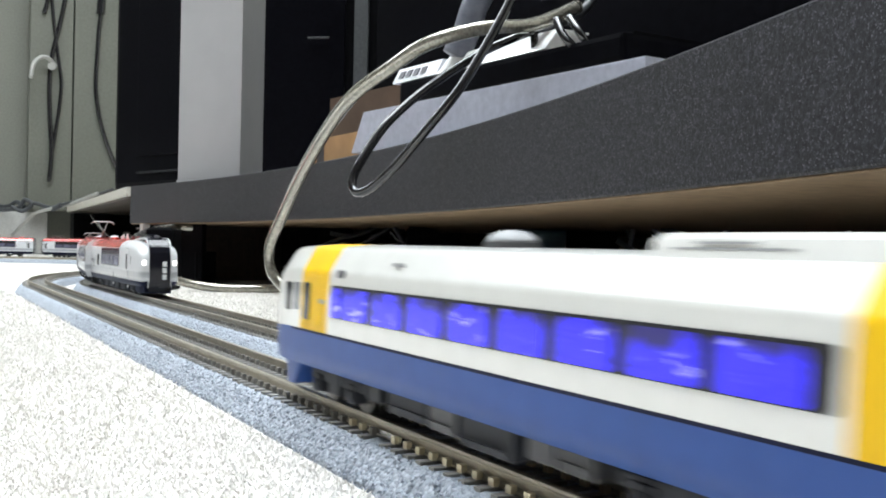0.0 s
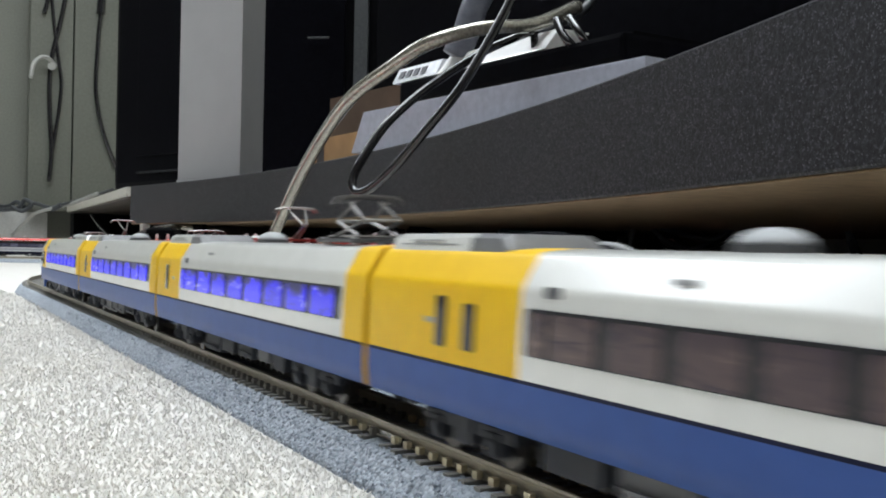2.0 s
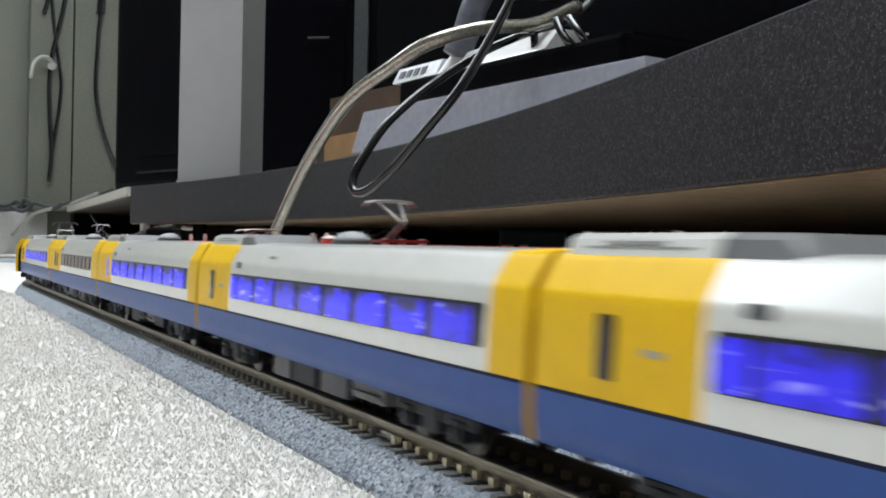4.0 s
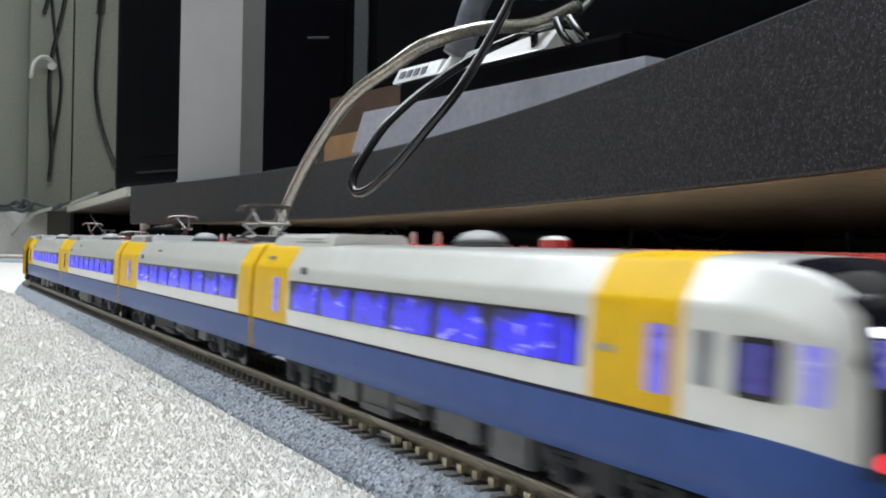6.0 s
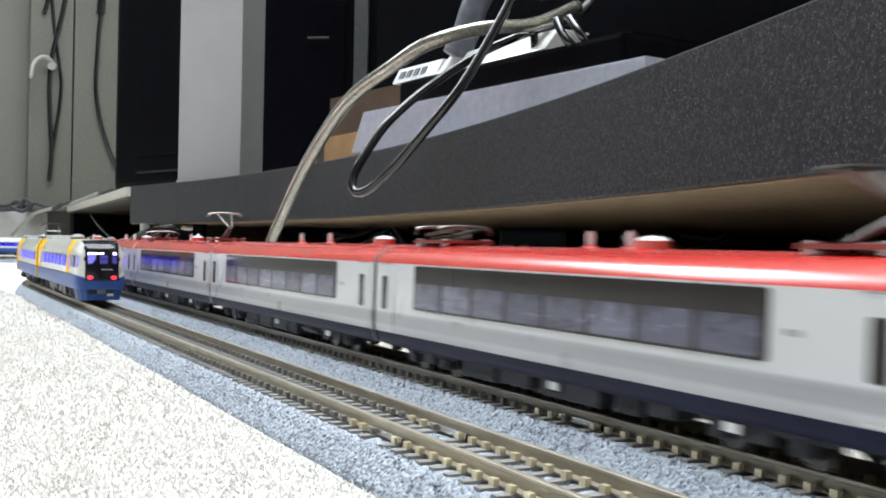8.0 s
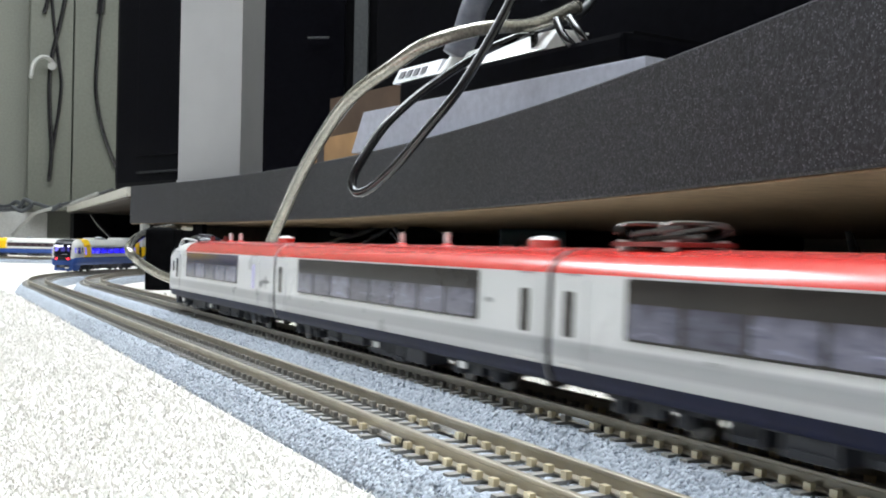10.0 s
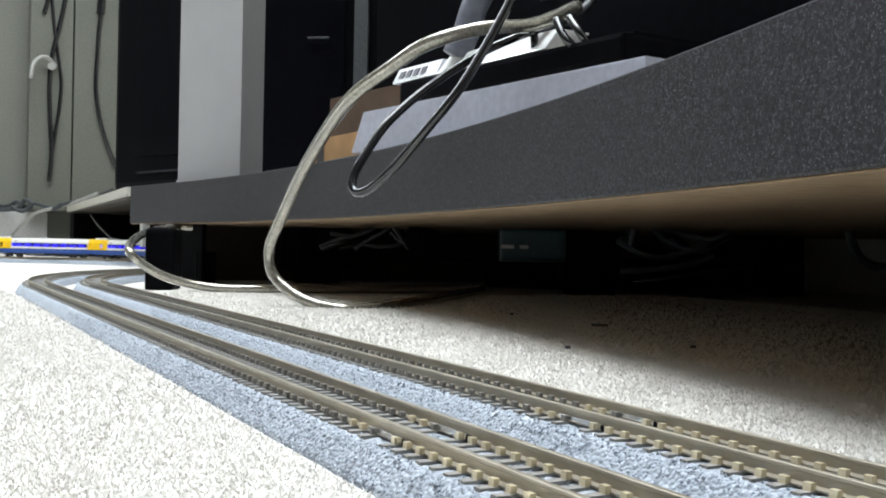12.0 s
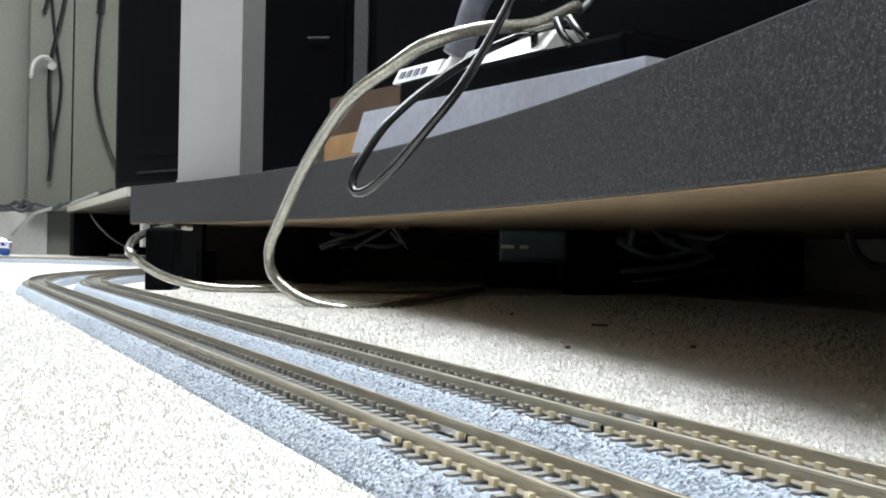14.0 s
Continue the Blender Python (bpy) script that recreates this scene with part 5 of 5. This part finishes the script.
def roadbed(bm, a, b, off, step, rough, seed):
    rnd = random.Random(seed)
    profile = [(-12.5, -0.3), (-11.7, 1.0), (-10.9, 2.1), (-10.2, 3.2), (-9.5, 4.2), (-8.6, 4.75)] + [(-7.6 + 1.52 * k, 4.7) for k in range(11)] + [(8.6, 4.75), (9.5, 4.2), (10.2, 3.2), (10.9, 2.1), (11.7, 1.0), (12.5, -0.3)]
    loops = []
    for s in along(a, b, step):
        loop = []
        for dx, dz in profile:
            x, y, h = line_at(s, off + dx + rnd.uniform(-rough, rough))
            loop.append((x, y, dz + rnd.uniform(-rough, rough)))
        loops.append(loop)
    rings(bm, loops, closed=True)


def track(name, off, label, seed):
    root = empty(name, label, "model track", "parallel model tracks")
    # roadbed in the lengths of the track pieces
    for k, (a, b, step, rough) in enumerate(((-700, -101.2, 20, 0.1), (-101.2, 146.8, 1.6, 0.2), (146.8, 396.8, 1.6, 0.2), (396.8, 646, 2.5, 0.2),
                                             (646, 1023, 6, 0.2), (1023, 1760, 12, 0.15), (1760, 2900, 30, 0.1))):
        bm = bmesh.new()
        roadbed(bm, a, b, off, step, rough, seed + k)
        part("roadbed", mm(bm), MAT["ballast"], root, smooth=True)
    for side in (-1, 1):
        bm = bmesh.new()
        c = side * GAUGE
        sweep(bm, [(c - 1.0, 5.15), (c - 1.0, 5.4), (c - 0.3, 5.65), (c - 0.3, 6.75), (c - 0.45, 6.95), (c - 0.45, RAIL_TOP - 0.1), (c - 0.33, RAIL_TOP),
                   (c + 0.33, RAIL_TOP), (c + 0.45, RAIL_TOP - 0.1), (c + 0.45, 6.95), (c + 0.3, 6.75), (c + 0.3, 5.65), (c + 1.0, 5.4), (c + 1.0, 5.15)], -700, 2900, off, 12)
        part("rail", mm(bm), MAT["rail"], root)
        for joint in (-101.2, 146.8, 396.8, 646.0):
            for flank in (-1, 1):
                bm = bmesh.new()
                d = c + flank * 0.75
                sweep(bm, [(d - 0.22, 5.2), (d - 0.22, 6.1), (d + 0.22, 6.1), (d + 0.22, 5.2)], joint - 4.5, joint + 7.0, off, 4)
                part("rail_joiner", mm(bm), MAT["joiner"] if flank < 0 else MAT["rail"], root, "bright metal rail joiner")
            bm = bmesh.new()
            sweep(bm, [(c - 1.1, 5.15), (c - 1.1, 5.9), (c + 1.1, 5.9), (c + 1.1, 5.15)], joint - 5.6, joint - 4.6, off, 2)
            part("joiner_stop", mm(bm), MAT["black_matt"], root, "dark end stop of the joiner")
    # sleepers: singly where the camera is near, joined beyond
    pitch = 3.9
    for k in range(152):
        s = 58.0 + pitch * k
        if any(abs(s - j) < 1.0 for j in (146.8, 396.8)):
            continue
        x, y, h = line_at(s, off)
        # nearest sleepers take the clips with the reflection painted in
        ob = new("sleeper", SLEEPER_GLINT if s < 150 + (k % 3) * 8 else SLEEPER)
        ob.parent = root
        ob.matrix_basis = pose(x * MM, y * MM, 0, 0, 0, -math.degrees(h))
    bm = bmesh.new()
    s = 58.0 + pitch * 152
    while s < 1000:
        x, y, h = line_at(s, off)
        bx(bm, -8.4, 8.4, -0.95, 0.95, 4.3, 5.15, 0, Matrix.Translation((x, y, 0)) @ Matrix.Rotation(-h, 4, "Z"))
        s += pitch
    tagged(part("sleeper_row", mm(bm), MAT["sleeper"], root), kind="stuff")
    loose_stones(root, off, seed)
    return root


def loose_stones(root, off, seed):
    """Loose grains lying on the roadbed where the camera is near: small uneven octahedra."""
    rnd = np.random.default_rng(seed)
    n = 17000
    s = 55.0 + 400.0 * rnd.random(n) ** 1.6
    u = rnd.uniform(-12.4, 12.4, n)
    z = np.interp(np.abs(u), [0, 8.6, 9.5, 10.2, 10.9, 11.7, 12.5], [4.65, 4.7, 4.2, 3.2, 2.1, 1.0, -0.2])
    keep = (np.abs(np.abs(u) - GAUGE) > 1.6) & ((np.abs(u) > 8.4) | (rnd.random(n) < 0.35))
    s, u, z = s[keep], u[keep], z[keep]
    n = len(s)
    centre = np.stack([u + off, s, z], 1)
    axes = np.array([(1, 0, 0), (-1, 0, 0), (0, 1, 0), (0, -1, 0), (0, 0, 1), (0, 0, -1)], float)
    size = rnd.uniform(0.16, 0.42, (n, 6, 1))
    verts = (centre[:, None, :] + axes[None] * size + rnd.normal(0, 0.07, (n, 6, 3))) * MM
    tris = np.array([(0, 2, 4), (2, 1, 4), (1, 3, 4), (3, 0, 4), (2, 0, 5), (1, 2, 5), (3, 1, 5), (0, 3, 5)])
    faces = (tris[None] + 6 * np.arange(n)[:, None, None]).reshape(-1, 3)
    mesh = bpy.data.meshes.new("ballast_gravel")
    mesh.from_pydata(verts.reshape(-1, 3).tolist(), [], faces.tolist())
    mesh.materials.append(MAT["ballast"])
    ob = new("ballast_gravel", mesh)
    ob.parent = root
    tagged(ob, kind="stuff")


track("near_track", 0.0, "model railway track on grey ballast roadbed, lying on the carpet", 100)
track("far_track", SPACING, "model railway track on grey ballast beside the stand", 200)


def carpet_pile():
    """Short leaning fibres standing on the carpet where the camera is near."""
    rnd = np.random.default_rng(4)
    areas = ((-110, -12.7, 45, 200, 42000, 0.34), (-120, -12.7, 200, 420, 26000, 0.5), (-110, -12.7, 420, 760, 10000, 0.8), (45.7, 130, 120, 330, 26000, 0.42), (45.7, 150, 330, 720, 18000, 0.7),
             (130, 420, 130, 620, 26000, 0.8), (-200, 10, 760, 1250, 3000, 1.3))
    blocks, count = [], 0
    for x0, x1, y0, y1, n, size in areas:
        x, y = rnd.uniform(x0, x1, n), rnd.uniform(y0, y1, n)
        keep = ~((y > 640) & (x > -14 - (y - 640) * 0.05) & (x < 60 + (y - 640) * 0.6))
        x, y = x[keep], y[keep]
        n = len(x)
        r, h, a = size * rnd.uniform(0.5, 1.0, n), size * rnd.uniform(0.6, 2.2, n), rnd.uniform(0, 6.28, n)
        lean = rnd.normal(0, 1.0, (n, 2)) * size
        v = np.zeros((n, 4, 3))
        for k in range(3):
            v[:, k, 0], v[:, k, 1], v[:, k, 2] = x + r * np.cos(a + 2.09 * k), y + r * np.sin(a + 2.09 * k), -0.1
        v[:, 3, 0], v[:, 3, 1], v[:, 3, 2] = x + lean[:, 0], y + lean[:, 1], h
        blocks.append(v)
        count += n
    verts = (np.concatenate(blocks) * MM).reshape(-1, 3)
    tris = np.array([(0, 1, 3), (1, 2, 3), (2, 0, 3)])
    faces = (tris[None] + 4 * np.arange(count)[:, None, None]).reshape(-1, 3)
    mesh = bpy.data.meshes.new("carpet_pile")
    mesh.from_pydata(verts.tolist(), [], faces.tolist())
    mesh.materials.append(MAT["pile"])
    tagged(new("carpet_pile", mesh), "cream wool fibres of the carpet", "carpet pile", kind="stuff")


carpet_pile()


# ---------------------------------------------------------------- motion
def car_pose(s, off, forward):
    """The pose of a car whose middle is s along the line: its bogies stay on the rails."""
    xa, ya, _ = line_at(s - 44, off)
    xb, yb, _ = line_at(s + 44, off)
    h = math.degrees(math.atan2(xb - xa, yb - ya))
    return pose((xa + xb) / 2 * MM, (ya + yb) / 2 * MM, RAIL_TOP * MM, 0, 0, -h + (0 if forward else 180))


# time and place of the rear end of the blue train, and of the leading end of the red-roofed train
RUN_A = [(0.0, -1066.0), (3.0, -506.6), (5.5, -31.0), (6.0, 62.0), (6.5, 150.5), (8.2, 471.0), (14.0, 1629.0)]
RUN_B = [(0.0, 485.0), (3.0, -27.5), (6.5, -641.5), (8.0, -898.6), (11.0, -1423.0), (14.0, -1960.0)]


def at_time(run, t):
    for (t0, s0), (t1, s1) in zip(run, run[1:]):
        if t <= t1 + 1e-6:
            return s0 + (s1 - s0) * (t - t0) / (t1 - t0)
    return run[-1][1]


def motions():
    times = [k * 0.25 for k in range(57)]
    for k, car in enumerate(SET_A):      # the leading car first
        walk(car, [(t, car_pose(at_time(RUN_A, t) + (8 - k + 0.5) * PITCH_A, 0.0, k not in TURNED_A)) for t in times])
    for k, car in enumerate(SET_B):
        walk(car, [(t, car_pose(at_time(RUN_B, t) + (k + 0.5) * PITCH_B, SPACING, k in TURNED_B)) for t in times])


motions()
